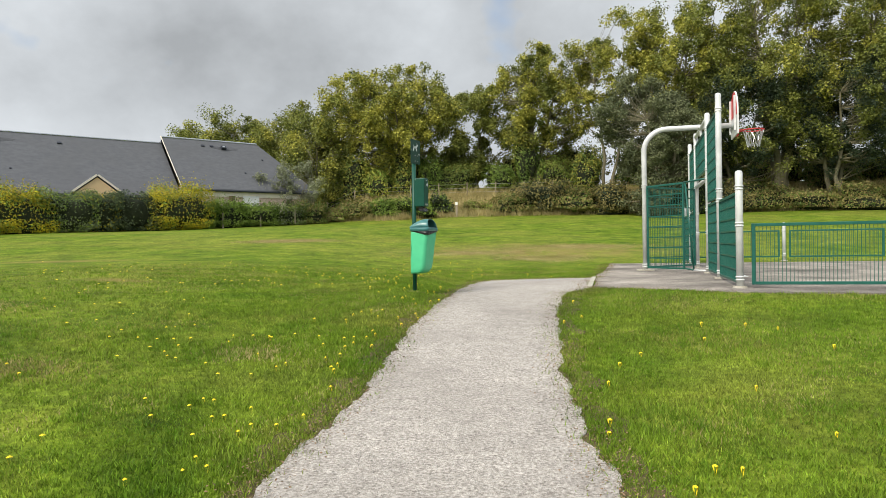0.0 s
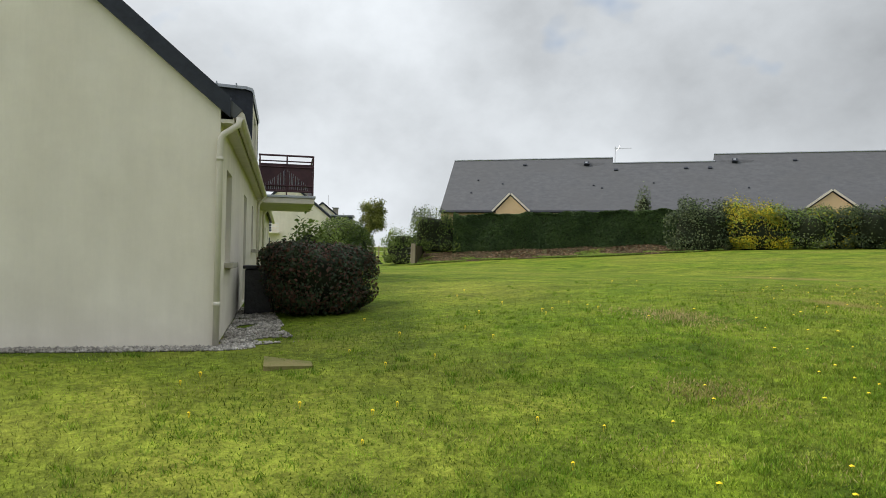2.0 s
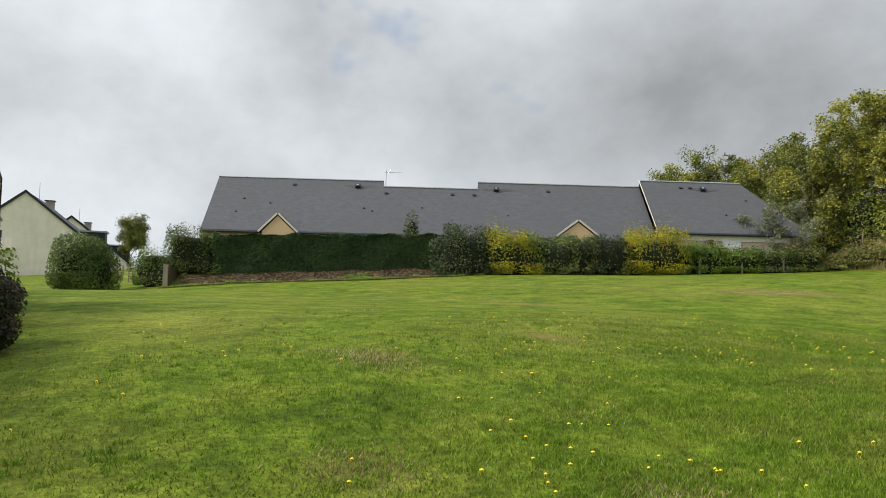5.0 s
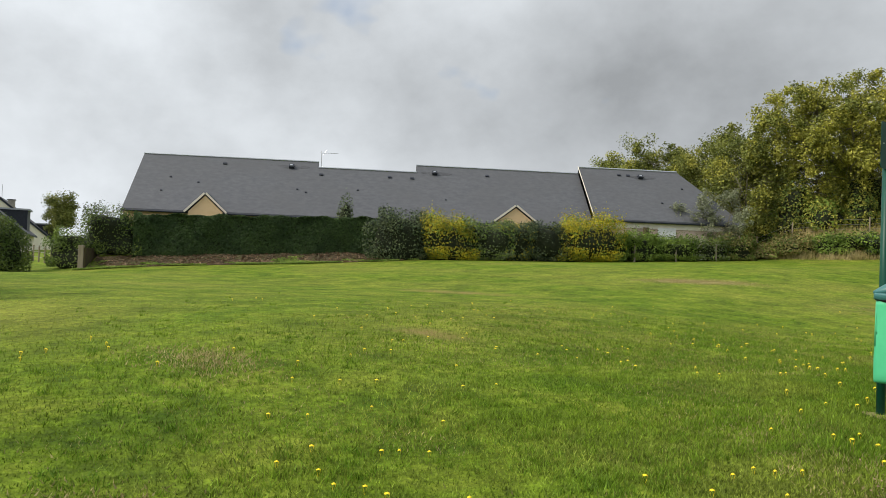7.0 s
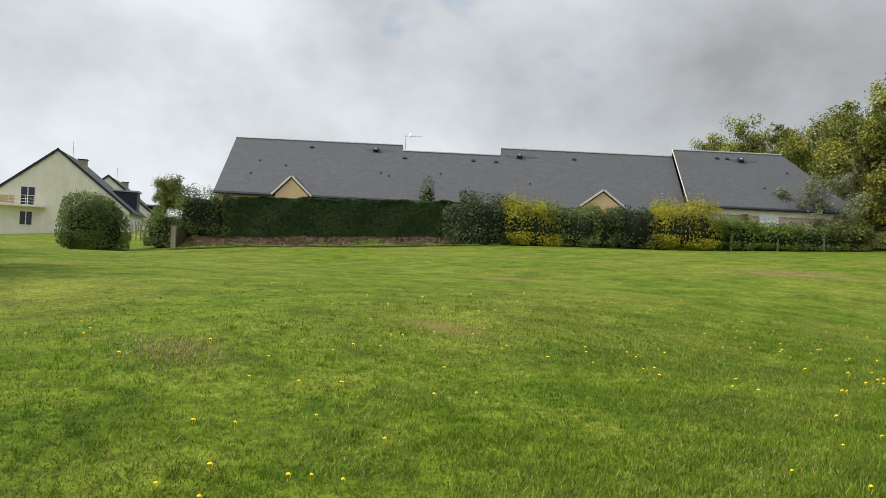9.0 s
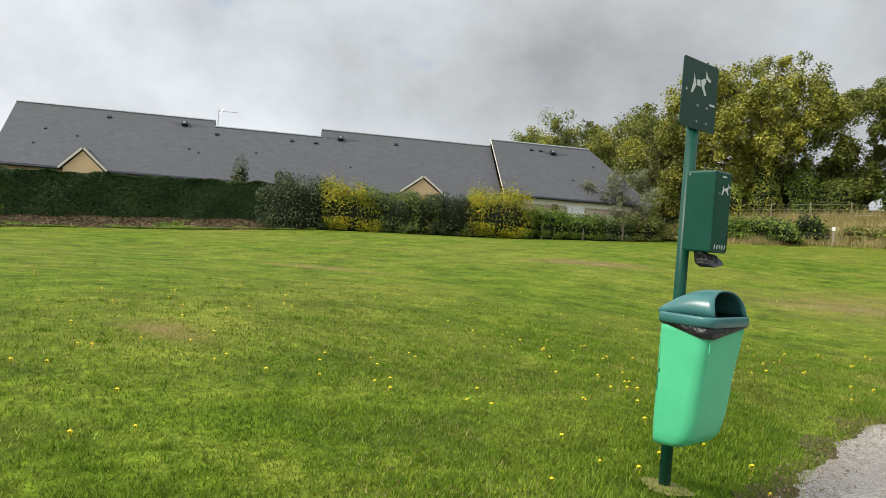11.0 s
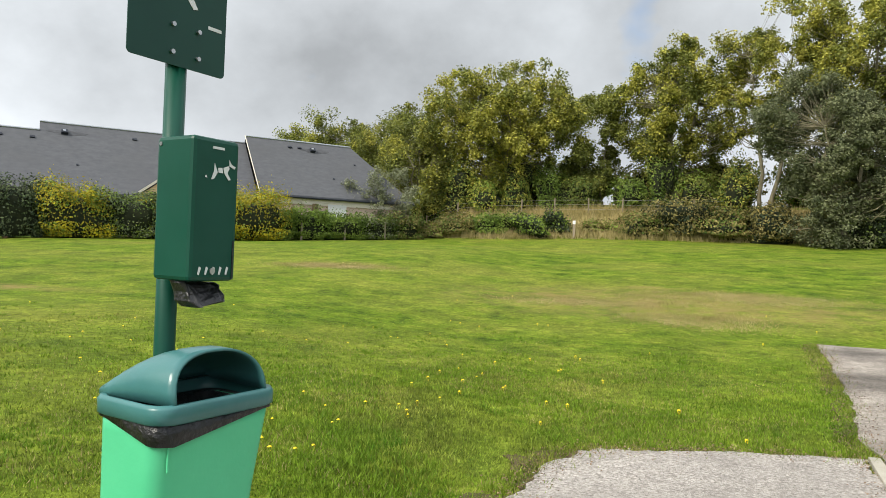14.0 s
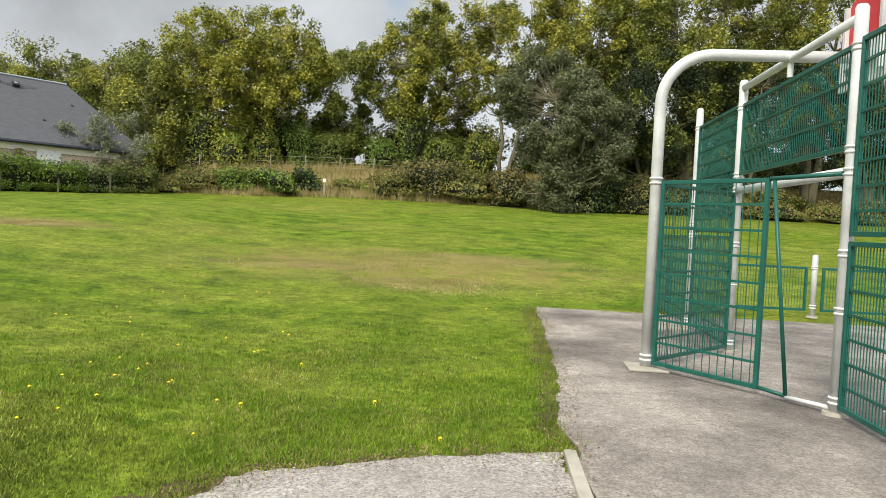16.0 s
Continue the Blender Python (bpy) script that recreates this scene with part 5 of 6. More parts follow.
# clipped conifer hedge along the top of the bank
def clipped_hedge(s0, s1, back, depth, top0, top1):
    x, y = hd((s0 + s1) / 2, back)
    t = thing("clipped_hedge", "long dark green clipped conifer hedge on the bank", "hedge", Matrix.Translation((x, y, gz(x, y))))
    z0 = gz(x, y)
    ln = s1 - s0
    n = 54000
    u, r = rng.uniform(-ln / 2, ln / 2, n), rng.random(n)
    slope = (top1 - top0) / ln
    topz = (top0 + top1) / 2 + slope * u - z0 + 0.05 * np.sin(u * 2.3) + 0.04 * np.sin(u * 5.1 + 1)
    side = np.where(r < 0.62, 0, np.where(r < 0.9, 1, 2))
    h = rng.random(n)
    v = np.where(side == 0, -depth / 2 + np.abs(rng.normal(0, 0.08, n)) + 0.09 * np.sin(u * 1.7) * np.sin(h * 5), rng.uniform(-depth / 2, depth / 2, n))
    zz = np.where(side == 1, topz - np.abs(rng.normal(0, 0.06, n)), -0.9 + h * (topz + 0.9))
    u = np.where(side == 2, np.sign(u) * (ln / 2 - np.abs(rng.normal(0, 0.08, n))), u)
    nn = np.stack([np.where(side == 2, np.sign(u), 0), np.where(side == 0, -1.0, 0), np.where(side == 1, 1.0, 0.3)], -1)
    lv, lf = leaves(turn(np.stack([u, v, zz], -1), HYAW), turn(nn, HYAW), 0.15, 0.5)
    raw("foliage", lv, lf, M["lf_hedge"], t, kind="stuff")
    # plain block behind the hedge leaves, coloured near-black as the shade inside
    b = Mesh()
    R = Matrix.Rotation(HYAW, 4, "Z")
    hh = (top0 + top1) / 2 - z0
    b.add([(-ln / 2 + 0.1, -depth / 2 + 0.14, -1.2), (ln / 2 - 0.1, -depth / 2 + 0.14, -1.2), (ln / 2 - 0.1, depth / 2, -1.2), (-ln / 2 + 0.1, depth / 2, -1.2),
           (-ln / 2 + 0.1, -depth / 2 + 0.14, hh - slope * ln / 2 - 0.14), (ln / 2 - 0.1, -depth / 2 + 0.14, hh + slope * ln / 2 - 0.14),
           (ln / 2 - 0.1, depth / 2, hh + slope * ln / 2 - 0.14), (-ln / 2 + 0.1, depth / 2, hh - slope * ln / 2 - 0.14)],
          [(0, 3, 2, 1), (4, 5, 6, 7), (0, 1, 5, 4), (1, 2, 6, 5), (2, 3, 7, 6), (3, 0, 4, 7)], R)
    b.done("inner_growth", M["core_shade"], t)


clipped_hedge(2.2, 16.6, 2.2, 1.6, 3.62, 4.10)
# brown litter on the bank face
bs, bb = np.linspace(0.2, 18.2, 66), np.linspace(-0.35, 1.7, 9)
BS, BB = np.meshgrid(bs, bb)
bx, by = HP[0] + HD[0] * BS + HN[0] * BB, HP[1] + HD[1] * BS + HN[1] * BB
edge = 0.03 - 0.12 * ((BB < -0.2) | (BS > 17.9))
bi = np.arange(BS.size).reshape(BS.shape)
raw("leaf_litter_bank", np.stack([bx, by, height(bx, by) + edge + 0.02 * np.sin(BS * 9) * np.sin(BB * 11)], -1).reshape(-1, 3),
    np.stack([bi[:-1, :-1], bi[:-1, 1:], bi[1:, 1:], bi[1:, :-1]], -1).reshape(-1, 4), M["soil"], smooth=True,
    label="bank of bare earth and brown leaf litter under the hedge", category="bank", kind="structure")

n = 5200
ls_, lb = rng.uniform(0.2, 18.0, n), rng.uniform(-0.3, 1.65, n)
lx, ly = HP[0] + HD[0] * ls_ + HN[0] * lb, HP[1] + HD[1] * ls_ + HN[1] * lb
lv, lf = leaves(np.stack([lx, ly, height(lx, ly) + 0.06], -1), np.tile((0.0, 0.0, 1.0), (n, 1)), 0.13, 0.35, 0.6)
raw("fallen_leaves", lv, lf, M["litter"], label="brown fallen leaves scattered over the bank", category="leaves", kind="stuff")
n = 16000
ls_, lb = rng.uniform(-0.5, 19.0, n), -0.45 + 1.9 * rng.random(n) ** 1.6
keep = np.sin(ls_ * 1.7 + 2 * np.sin(lb * 3)) + 0.8 * np.sin(ls_ * 0.6 + 1) > 1.6 * lb + 0.1
ls_, lb = ls_[keep], lb[keep]
lx, ly = HP[0] + HD[0] * ls_ + HN[0] * lb, HP[1] + HD[1] * ls_ + HN[1] * lb
lv, lf = leaves(np.stack([lx, ly, height(lx, ly) + 0.07], -1), np.tile((0.0, -0.6, 0.6), (len(lx), 1)), 0.16, 0.5, 0.3)
raw("bank_grass", lv, lf, M["lf_fresh"], label="rough grass growing over the foot of the bank", category="grass", kind="stuff")
gf = thing("garden_fence", "low weathered post and wire fence beyond the bank", "fence", Matrix.Translation((0, 0, 0)))
gp = [(-41.0 - 1.7 * i, 23.4 + 0.35 * i) for i in range(9)]
for gx_, gy_ in gp:
    z = gz(gx_, gy_)
    Mesh().tube([(gx_, gy_, z - 0.2), (gx_ + 0.02, gy_, z + 1.15)], 0.055, 7).done("post", M["wood"], gf)
wires = Mesh()
for h in (0.35, 0.7, 1.05):
    wires.tube([(a, b, gz(a, b) + h) for a, b in gp], 0.012, 4)
wires.done("wires", M["steel"], gf)

SH = [("ivy_shrub", "loose green shrub at the end of the hedge", 0.9, 2.5, (1.5, 1.0, 1.5), 8000, 0.13, "lf_ivy", 0.2, ("lf_darkgreen", 0.4)),
      ("ivy_shrub", "loose green shrub at the end of the hedge", -1.4, 3.2, (1.4, 1.0, 1.15), 6000, 0.13, "lf_ivy", 0.15, ("lf_fresh", 0.3)),
      ("laurel_shrub", "grey-green laurel shrub in the hedge", 18.3, 1.3, (2.0, 1.2, 1.66), 13000, 0.14, "lf_laurel", 0.10, ("lf_darkgreen", 0.4)),
      ("golden_shrub", "golden yellow shrub in the hedge", 21.1, 0.8, (1.45, 1.2, 1.5), 9000, 0.13, "lf_yellow", 0.26, ("lf_fresh", 0.28)),
      ("mixed_shrub", "variegated green shrub in the hedge", 23.5, 1.0, (1.5, 1.1, 1.42), 9000, 0.13, "lf_laurel", 0.10, ("lf_fresh", 0.35)),
      ("mixed_shrub", "variegated green shrub in the hedge", 25.3, 1.0, (1.3, 1.1, 1.38), 8000, 0.13, "lf_laurel", 0.10, ("lf_yellow", 0.15)),
      ("dark_shrub", "dark glossy green shrub in the hedge", 27.3, 1.1, (1.7, 1.2, 1.45), 9000, 0.13, "lf_darkgreen", 0.08, ("lf_laurel", 0.3)),
      ("golden_shrub", "golden yellow shrub in the hedge", 30.0, 0.5, (1.75, 1.3, 1.62), 11000, 0.13, "lf_yellow", 0.32, ("lf_fresh", 0.25)),
      ("border_shrub", "fresh green leafy border shrub", 32.0, 0.9, (1.4, 1.0, 1.0), 6000, 0.15, "lf_fresh", 0.2, ("lf_ivy", 0.3)),
      ("border_shrub", "fresh green leafy border shrub", 34.2, 1.0, (1.3, 0.9, 0.95), 6000, 0.15, "lf_fresh", 0.2, ("lf_ivy", 0.3)),
      ("border_shrub", "fresh green leafy border shrub", 36.6, 1.0, (1.4, 0.9, 0.85), 6000, 0.15, "lf_fresh", 0.2, ("lf_ivy", 0.5)),
      ("border_shrub", "fresh green leafy border shrub", 39.0, 1.0, (1.4, 0.9, 0.75), 5000, 0.15, "lf_ivy", 0.2, ("lf_grey", 0.3)),
      ("border_shrub", "fresh green leafy border shrub", 41.4, 1.0, (1.4, 0.9, 0.8), 5000, 0.15, "lf_ivy", 0.25, ("lf_bramble", 0.4))]
for i, (name, label, s, back, rad, n, size, mat, upr, mix) in enumerate(SH):
    x, y = hd(s, back)
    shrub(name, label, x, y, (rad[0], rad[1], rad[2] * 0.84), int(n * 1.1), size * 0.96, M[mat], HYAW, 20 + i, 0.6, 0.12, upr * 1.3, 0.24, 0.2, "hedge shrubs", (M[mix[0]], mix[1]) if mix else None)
xs_, ys_ = hd(14.6, 3.4)
shrub("tall_sapling", "thin sapling showing above the clipped hedge", xs_, ys_, (0.55, 0.5, 1.55), 1600, 0.13, M["lf_laurel"], 0, 44, 0.9, 0.0, 0.25, 0.2, 0.3)
# big clipped shrubs on the lawn
shrub("photinia_bush", "dark reddish clipped bush beside the house wall", -9.72, 4.5, (1.0, 0.74, 0.535), 24000, 0.055, M["lf_darkgreen"], math.atan2(0.321, -0.947) + 0.05, 3, 0.64, 0.12, 0.03, 0.08, 0.09,
      mix=(M["lf_red"], 0.4), category="bush")
shrub("laurel_bush", "leafy pale green shrub growing behind the dark bush", -13.0, 5.75, (0.5, 0.45, 0.66), 1500, 0.1, M["lf_ivy"], 0, 8, 0.8, 0.1, 0.1, 0.2, 0.2, category="bush")
shrub("rounded_bush", "rounded dense green bush on the lawn", -42.9, 19.4, (1.65, 1.6, 1.6), 16000, 0.13, M["lf_ivy"], 0.5, 4, 0.85, 0.12, 0.12, 0.14, 0.14, mix=(M["lf_laurel"], 0.3), category="bush")


# ---- trees ----
def tree(name, label, x, y, top, spread, crown_base, n_leaf, leaf, mat, seed, stems=4, lean=(0, 0), mix=None, clumps=90, clump_r=0.95, ivy=False, flat=0.95, group="tall trees", hollow=0.35, lumpy=0.14):
    """Stems that fork into limbs and twigs; every twig end carries a clump of leaves, with gaps between the clumps."""
    r = np.random.default_rng(seed)
    clumps, leaf = int(clumps * 3.2), leaf * 0.66
    z0 = gz(x, y)
    t = thing(name, label, "tree", Matrix.Translation((x, y, z0)), group)
    H = top - z0
    cb = crown_base - z0
    cz, hz = (cb + H) / 2, (H - cb) / 2
    # boughs spread over an uneven crown, each a plume of clumps that is fullest on its upper side
    nb = max(7, clumps // 12)
    boughs = []
    for k in range(nb):
        e = 1 - 2 * (k + 0.5) / nb
        a = 2.4 * k + r.uniform(-0.5, 0.5)
        p = np.array((math.cos(a) * math.sqrt(1 - e * e), math.sin(a) * math.sqrt(1 - e * e), e))
        rad = (hollow + (0.92 - hollow) * r.random() ** 0.45) * (1 + float(lump(p[None, :], seed, 2.6, lumpy)[0]))
        boughs.append((np.array((p[0] * spread * rad + lean[0], p[1] * spread * 0.8 * rad + lean[1], cz + p[2] * hz * rad)), spread * r.uniform(0.22, 0.36)))
    cs = []
    while len(cs) < clumps:
        c, br = boughs[int(r.integers(nb))]
        p = r.normal(0, 1, 3) + np.array((0, 0, 0.45))
        p /= np.linalg.norm(p)
        q = c + p * br * r.random() ** 0.4 * np.array((1, 1, 1.2))
        if q[2] > cb * 0.75 and q[2] < H * 1.03:
            cs.append(q)
    cs = np.array(cs)
    wood, thin = Mesh(), Mesh()
    forks = []
    for i in range(stems):
        a = 2 * math.pi * i / stems + r.uniform(-0.4, 0.4)
        base = np.array((0.35 * math.cos(a) * (stems > 1), 0.35 * math.sin(a) * (stems > 1), -0.3))
        end = np.array((math.cos(a) * spread * 0.42 + lean[0] * 0.8, math.sin(a) * spread * 0.35 + lean[1] * 0.8, cz + hz * r.uniform(0.0, 0.45)))
        pts = []
        for k in range(8):
            u = k / 7
            w = np.array((r.normal(0, 0.16), r.normal(0, 0.16), 0)) * (0 < k < 7)
            bend = u ** 1.5
            pts.append(base * (1 - bend) + end * bend * np.array((1, 1, 0)) + np.array((0, 0, base[2] * (1 - u) + end[2] * u)) * np.array((0, 0, 1)) - np.array((0, 0, base[2] * (1 - bend))) + w)
        rr = [(0.27 if stems > 2 else 0.15) * (H / 14) * (1 - 0.78 * k / 7) for k in range(8)]
        wood.tube(pts, rr, 8)
        forks += [(pts[k], rr[k]) for k in range(2, 8)]
    fp = np.array([f[0] for f in forks])
    for c in cs:
        cand = np.linalg.norm(fp - c, axis=1) + 1.2 * np.maximum(0, fp[:, 2] - c[2] + 0.5)
        k = int(np.argmin(cand))
        a, ra = fp[k], forks[k][1] * 0.42
        mid = (a + c) / 2 + r.normal(0, 0.25, 3) + np.array((0, 0, -0.2))
        thin.tube([a, a * 0.5 + mid * 0.5, mid, mid * 0.45 + c * 0.55, c], [ra, ra * 0.85, ra * 0.65, ra * 0.4, 0.015], 4, caps=False)
    wood.done("trunk", M["bark"], t, smooth=True)
    thin.done("branchwork", M["bark"], t, kind="stuff", smooth=True)
    per = int(2.7 * n_leaf) // clumps
    size = clump_r * 0.62 * r.uniform(0.5, 1.45, clumps)
    d = r.normal(0, 1, (clumps, per, 3))
    d /= np.linalg.norm(d, axis=2)[..., None]
    rad = (r.random((clumps, per, 1)) ** 0.5)
    p = (cs[:, None, :] + d * rad * size[:, None, None] * np.array((1, 1, flat))).reshape(-1, 3)
    nn = (d * 0.6 + np.array((0, 0, 0.7))).reshape(-1, 3)
    groups = [(mat, 1.0)] if not mix else [(mat, 1 - mix[1]), (mix[0], mix[1])]
    which = np.repeat(r.random(clumps), per)
    lo = 0
    for m, share in groups:
        sel = (which >= lo) & (which < lo + share)
        lo += share
        v, f = leaves(p[sel], nn[sel], leaf, 0.7, 0.75, 3)
        raw("crown", v, f, m, t, kind="stuff")
    if ivy:
        n = 9000
        k = rng.integers(0, len(forks), n)
        src = fp[k]
        keep = src[:, 2] < cb * 1.35
        q = src[keep] + rng.normal(0, 0.32, (keep.sum(), 3)) * np.array((1, 1, 1.6))
        v, f = leaves(q, rng.normal(0, 1, q.shape), 0.17)
        raw("ivy", v, f, M["lf_ivy"], t, "ivy climbing the stems", kind="stuff")
    return t


OL, GR, DK = M["lf_tree"], M["lf_tree2"], M["lf_dark"]
tree("poplar_tree", "broad olive-green tree with several pale stems", -7.3, 64, 16.6, 6.1, 7.2, 27000, 0.30, OL, 11, 6, mix=(GR, 0.3), clumps=150, clump_r=1.15, ivy=True)
tree("poplar_tree", "round-headed tree with ivy on its stem", 5.6, 64, 18.6, 4.6, 7.4, 19000, 0.30, OL, 12, 3, mix=(GR, 0.5), clumps=105, clump_r=1.1, ivy=True)
tree("poplar_tree", "tall sparse tree with a bare pale stem", 11.9, 62, 20.4, 3.6, 9.5, 9000, 0.28, OL, 13, 2, mix=(GR, 0.4), clumps=62, clump_r=0.9)
tree("poplar_tree", "tall olive-green tree with dark limbs", 18.0, 61, 20.8, 5.4, 10.0, 19000, 0.30, OL, 14, 4, mix=(GR, 0.4), clumps=105, clump_r=1.1)
tree("poplar_tree", "tall tree with dark crooked limbs", 26.0, 60, 23.0, 6.2, 10.5, 20000, 0.30, GR, 15, 5, mix=(OL, 0.25), clumps=110, clump_r=1.1)
tree("poplar_tree", "tall tree with dark crooked limbs", 35.0, 59, 23.0, 6.0, 11.0, 17000, 0.30, GR, 16, 5, mix=(OL, 0.3), clumps=100, clump_r=1.1)
tree("poplar_tree", "tall tree with dark crooked limbs", 45.0, 58, 22.5, 6.4, 9.5, 18000, 0.30, GR, 17, 5, mix=(OL, 0.3), clumps=100, clump_r=1.1)
tree("poplar_tree", "slender tree between the broad ones", -0.2, 66, 15.4, 3.3, 5.2, 13000, 0.28, GR, 18, 2, clumps=50, clump_r=0.95)
tree("hedgerow_tree", "lower green tree in the hedgerow behind the terrace", -18.5, 70, 14.6, 4.8, 5.0, 15000, 0.30, GR, 19, 4, mix=(OL, 0.25), clumps=95, clump_r=1.35)
tree("hedgerow_tree", "lower green tree in the hedgerow behind the terrace", -26.0, 76, 15.2, 5.0, 6.0, 15000, 0.32, GR, 20, 4, mix=(OL, 0.25), clumps=90, clump_r=1.35)
tree("hedgerow_tree", "lower green tree in the hedgerow behind the terrace", -33.5, 80, 14.6, 4.8, 6.0, 13000, 0.32, GR, 21, 4, mix=(OL, 0.25), clumps=80, clump_r=1.35)
tree("hedgerow_tree", "lower green tree in the hedgerow behind the terrace", -14.0, 63, 12.4, 3.6, 4.0, 11000, 0.28, GR, 22, 3, mix=(OL, 0.25), clumps=70, clump_r=1.35)
tree("evergreen_oak", "dense grey-green evergreen oak leafy to the ground", 14.6, 54.5, 13.2, 3.7, 2.6, 30000, 0.24, DK, 23, 3, clumps=150, clump_r=1.0, hollow=0.5, group="", flat=0.7, lumpy=0.34)
tree("dark_oak", "dense dark tree in the hedgerow behind the court", 21.5, 58, 14.5, 4.6, 5.4, 24000, 0.26, M["lf_darkgreen"], 24, 4, mix=(GR, 0.45), clumps=125, clump_r=1.1, hollow=0.4, group="hedgerow oaks", lumpy=0.26)
tree("dark_oak", "dense dark tree in the hedgerow behind the court", 29.5, 58, 15.0, 5.0, 5.6, 25000, 0.26, M["lf_darkgreen"], 25, 4, mix=(GR, 0.4), clumps=130, clump_r=1.1, hollow=0.4, group="hedgerow oaks", lumpy=0.26)
tree("dark_oak", "dense dark tree in the hedgerow behind the court", 38.5, 57, 14.0, 4.9, 5.6, 23000, 0.26, M["lf_darkgreen"], 26, 4, mix=(GR, 0.4), clumps=110, clump_r=1.1, hollow=0.4, group="hedgerow oaks", lumpy=0.26)
tree("silver_tree", "thin silver-leaved tree before the end terrace", -14.2, 54.4, 7.2, 3.0, 3.6, 3000, 0.2, M["lf_grey"], 27, 2, clumps=34, clump_r=0.55, group="")
tree("far_tree", "round tree beyond the far houses", -100, 49, 9.3, 2.7, 4.4, 4500, 0.34, GR, 28, 2, clumps=50, clump_r=1.3, group="far trees")
tree("far_tree", "round tree beyond the far houses", -110, 80, 9.5, 5.0, 3.5, 6000, 0.45, GR, 29, 2, clumps=45, clump_r=1.5, group="far trees")

# undergrowth along the top of the lawn
UG = [(-12.2, 57.4, (1.6, 1.0, 0.9), "lf_bramble", "lf_fresh"), (-9.6, 57.6, (1.4, 1.0, 1.0), "lf_bramble", "lf_ivy"), (-7.0, 58.0, (1.2, 0.9, 0.8), "lf_fresh", "lf_ivy"),
      (-4.4, 57.8, (1.5, 1.1, 1.15), "lf_fresh", "lf_darkgreen"), (-2.6, 58.2, (1.0, 0.9, 0.9), "lf_darkgreen", "lf_fresh"), (0.2, 58.6, (1.2, 0.8, 0.45), "lf_bramble", "lf_fresh"),
      (3.6, 58.0, (1.6, 1.2, 1.05), "lf_bramble", "lf_ivy"), (6.0, 57.8, (2.0, 1.3, 1.2), "lf_bramble", "lf_darkgreen"), (8.8, 57.6, (2.0, 1.3, 1.35), "lf_bramble", "lf_ivy"),
      (11.4, 57.2, (1.7, 1.2, 1.3), "lf_bramble", "lf_darkgreen"), (17.4, 55.6, (1.8, 1.4, 1.9), "lf_darkgreen", "lf_ivy"), (19.8, 56.0, (1.6, 1.2, 1.2), "lf_bramble", "lf_darkgreen"),
      (23.0, 57.4, (2.2, 1.2, 1.0), "lf_bramble", "lf_ivy"), (27.0, 57.6, (2.4, 1.2, 1.0), "lf_bramble", "lf_ivy"), (31.5, 57.2, (2.4, 1.2, 1.0), "lf_bramble", "lf_ivy"),
      (36.5, 57.0, (2.6, 1.2, 1.1), "lf_bramble", "lf_ivy"), (41.5, 56.5, (2.6, 1.2, 1.1), "lf_bramble", "lf_ivy")]
for i, (x, y, rad, m1, m2) in enumerate(UG):
    shrub("bramble_thicket" if m1 == "lf_bramble" else "wild_shrub", "tangled brownish bramble thicket at the lawn edge" if m1 == "lf_bramble" else "wild green shrub at the lawn edge",
          x, y, (rad[0], rad[1], rad[2] * (0.7 if x < 3 else 0.85) * (0.65 + 0.6 * ((i * 7) % 5) / 4)), int(3400 * rad[0]), 0.175, M[m1], rng.uniform(-0.3, 0.3), 60 + i, 0.85, 0.25, 0.2, 0.42, 0.26, "lawn edge thickets", (M[m2], 0.35))
# taller dark growth between the tree stems
for i, (x, y, rad, m1) in enumerate([(-24, 72, (3.5, 1.5, 3.0), "lf_ivy"), (-18, 66, (3.2, 1.5, 2.4), "lf_ivy"), (-12.5, 66.5, (3.0, 1.5, 2.8), "lf_tree2"), (-7, 67.5, (3.6, 1.5, 2.5), "lf_tree2"), (-1, 68, (3.0, 1.5, 2.0), "lf_tree2"),
                                     (5.5, 68, (3.2, 1.5, 1.7), "lf_tree2"), (9.5, 66, (3.0, 1.5, 1.9), "lf_tree2"), (17, 66, (4.0, 2, 1.8), "lf_ivy"), (26, 66, (5, 2, 1.4), "lf_ivy"), (36, 66, (5, 2, 1.4), "lf_ivy"), (46, 65, (5, 2, 1.6), "lf_ivy")]):
    shrub("understorey_shrub", "dark leafy growth between the tree stems", x, y, rad, int(2200 * rad[0]), 0.25, M[m1], 0, 90 + i, 0.85, 0.2, 0.2, 0.25, 0.25, "understorey", (M["lf_bramble"], 0.25))

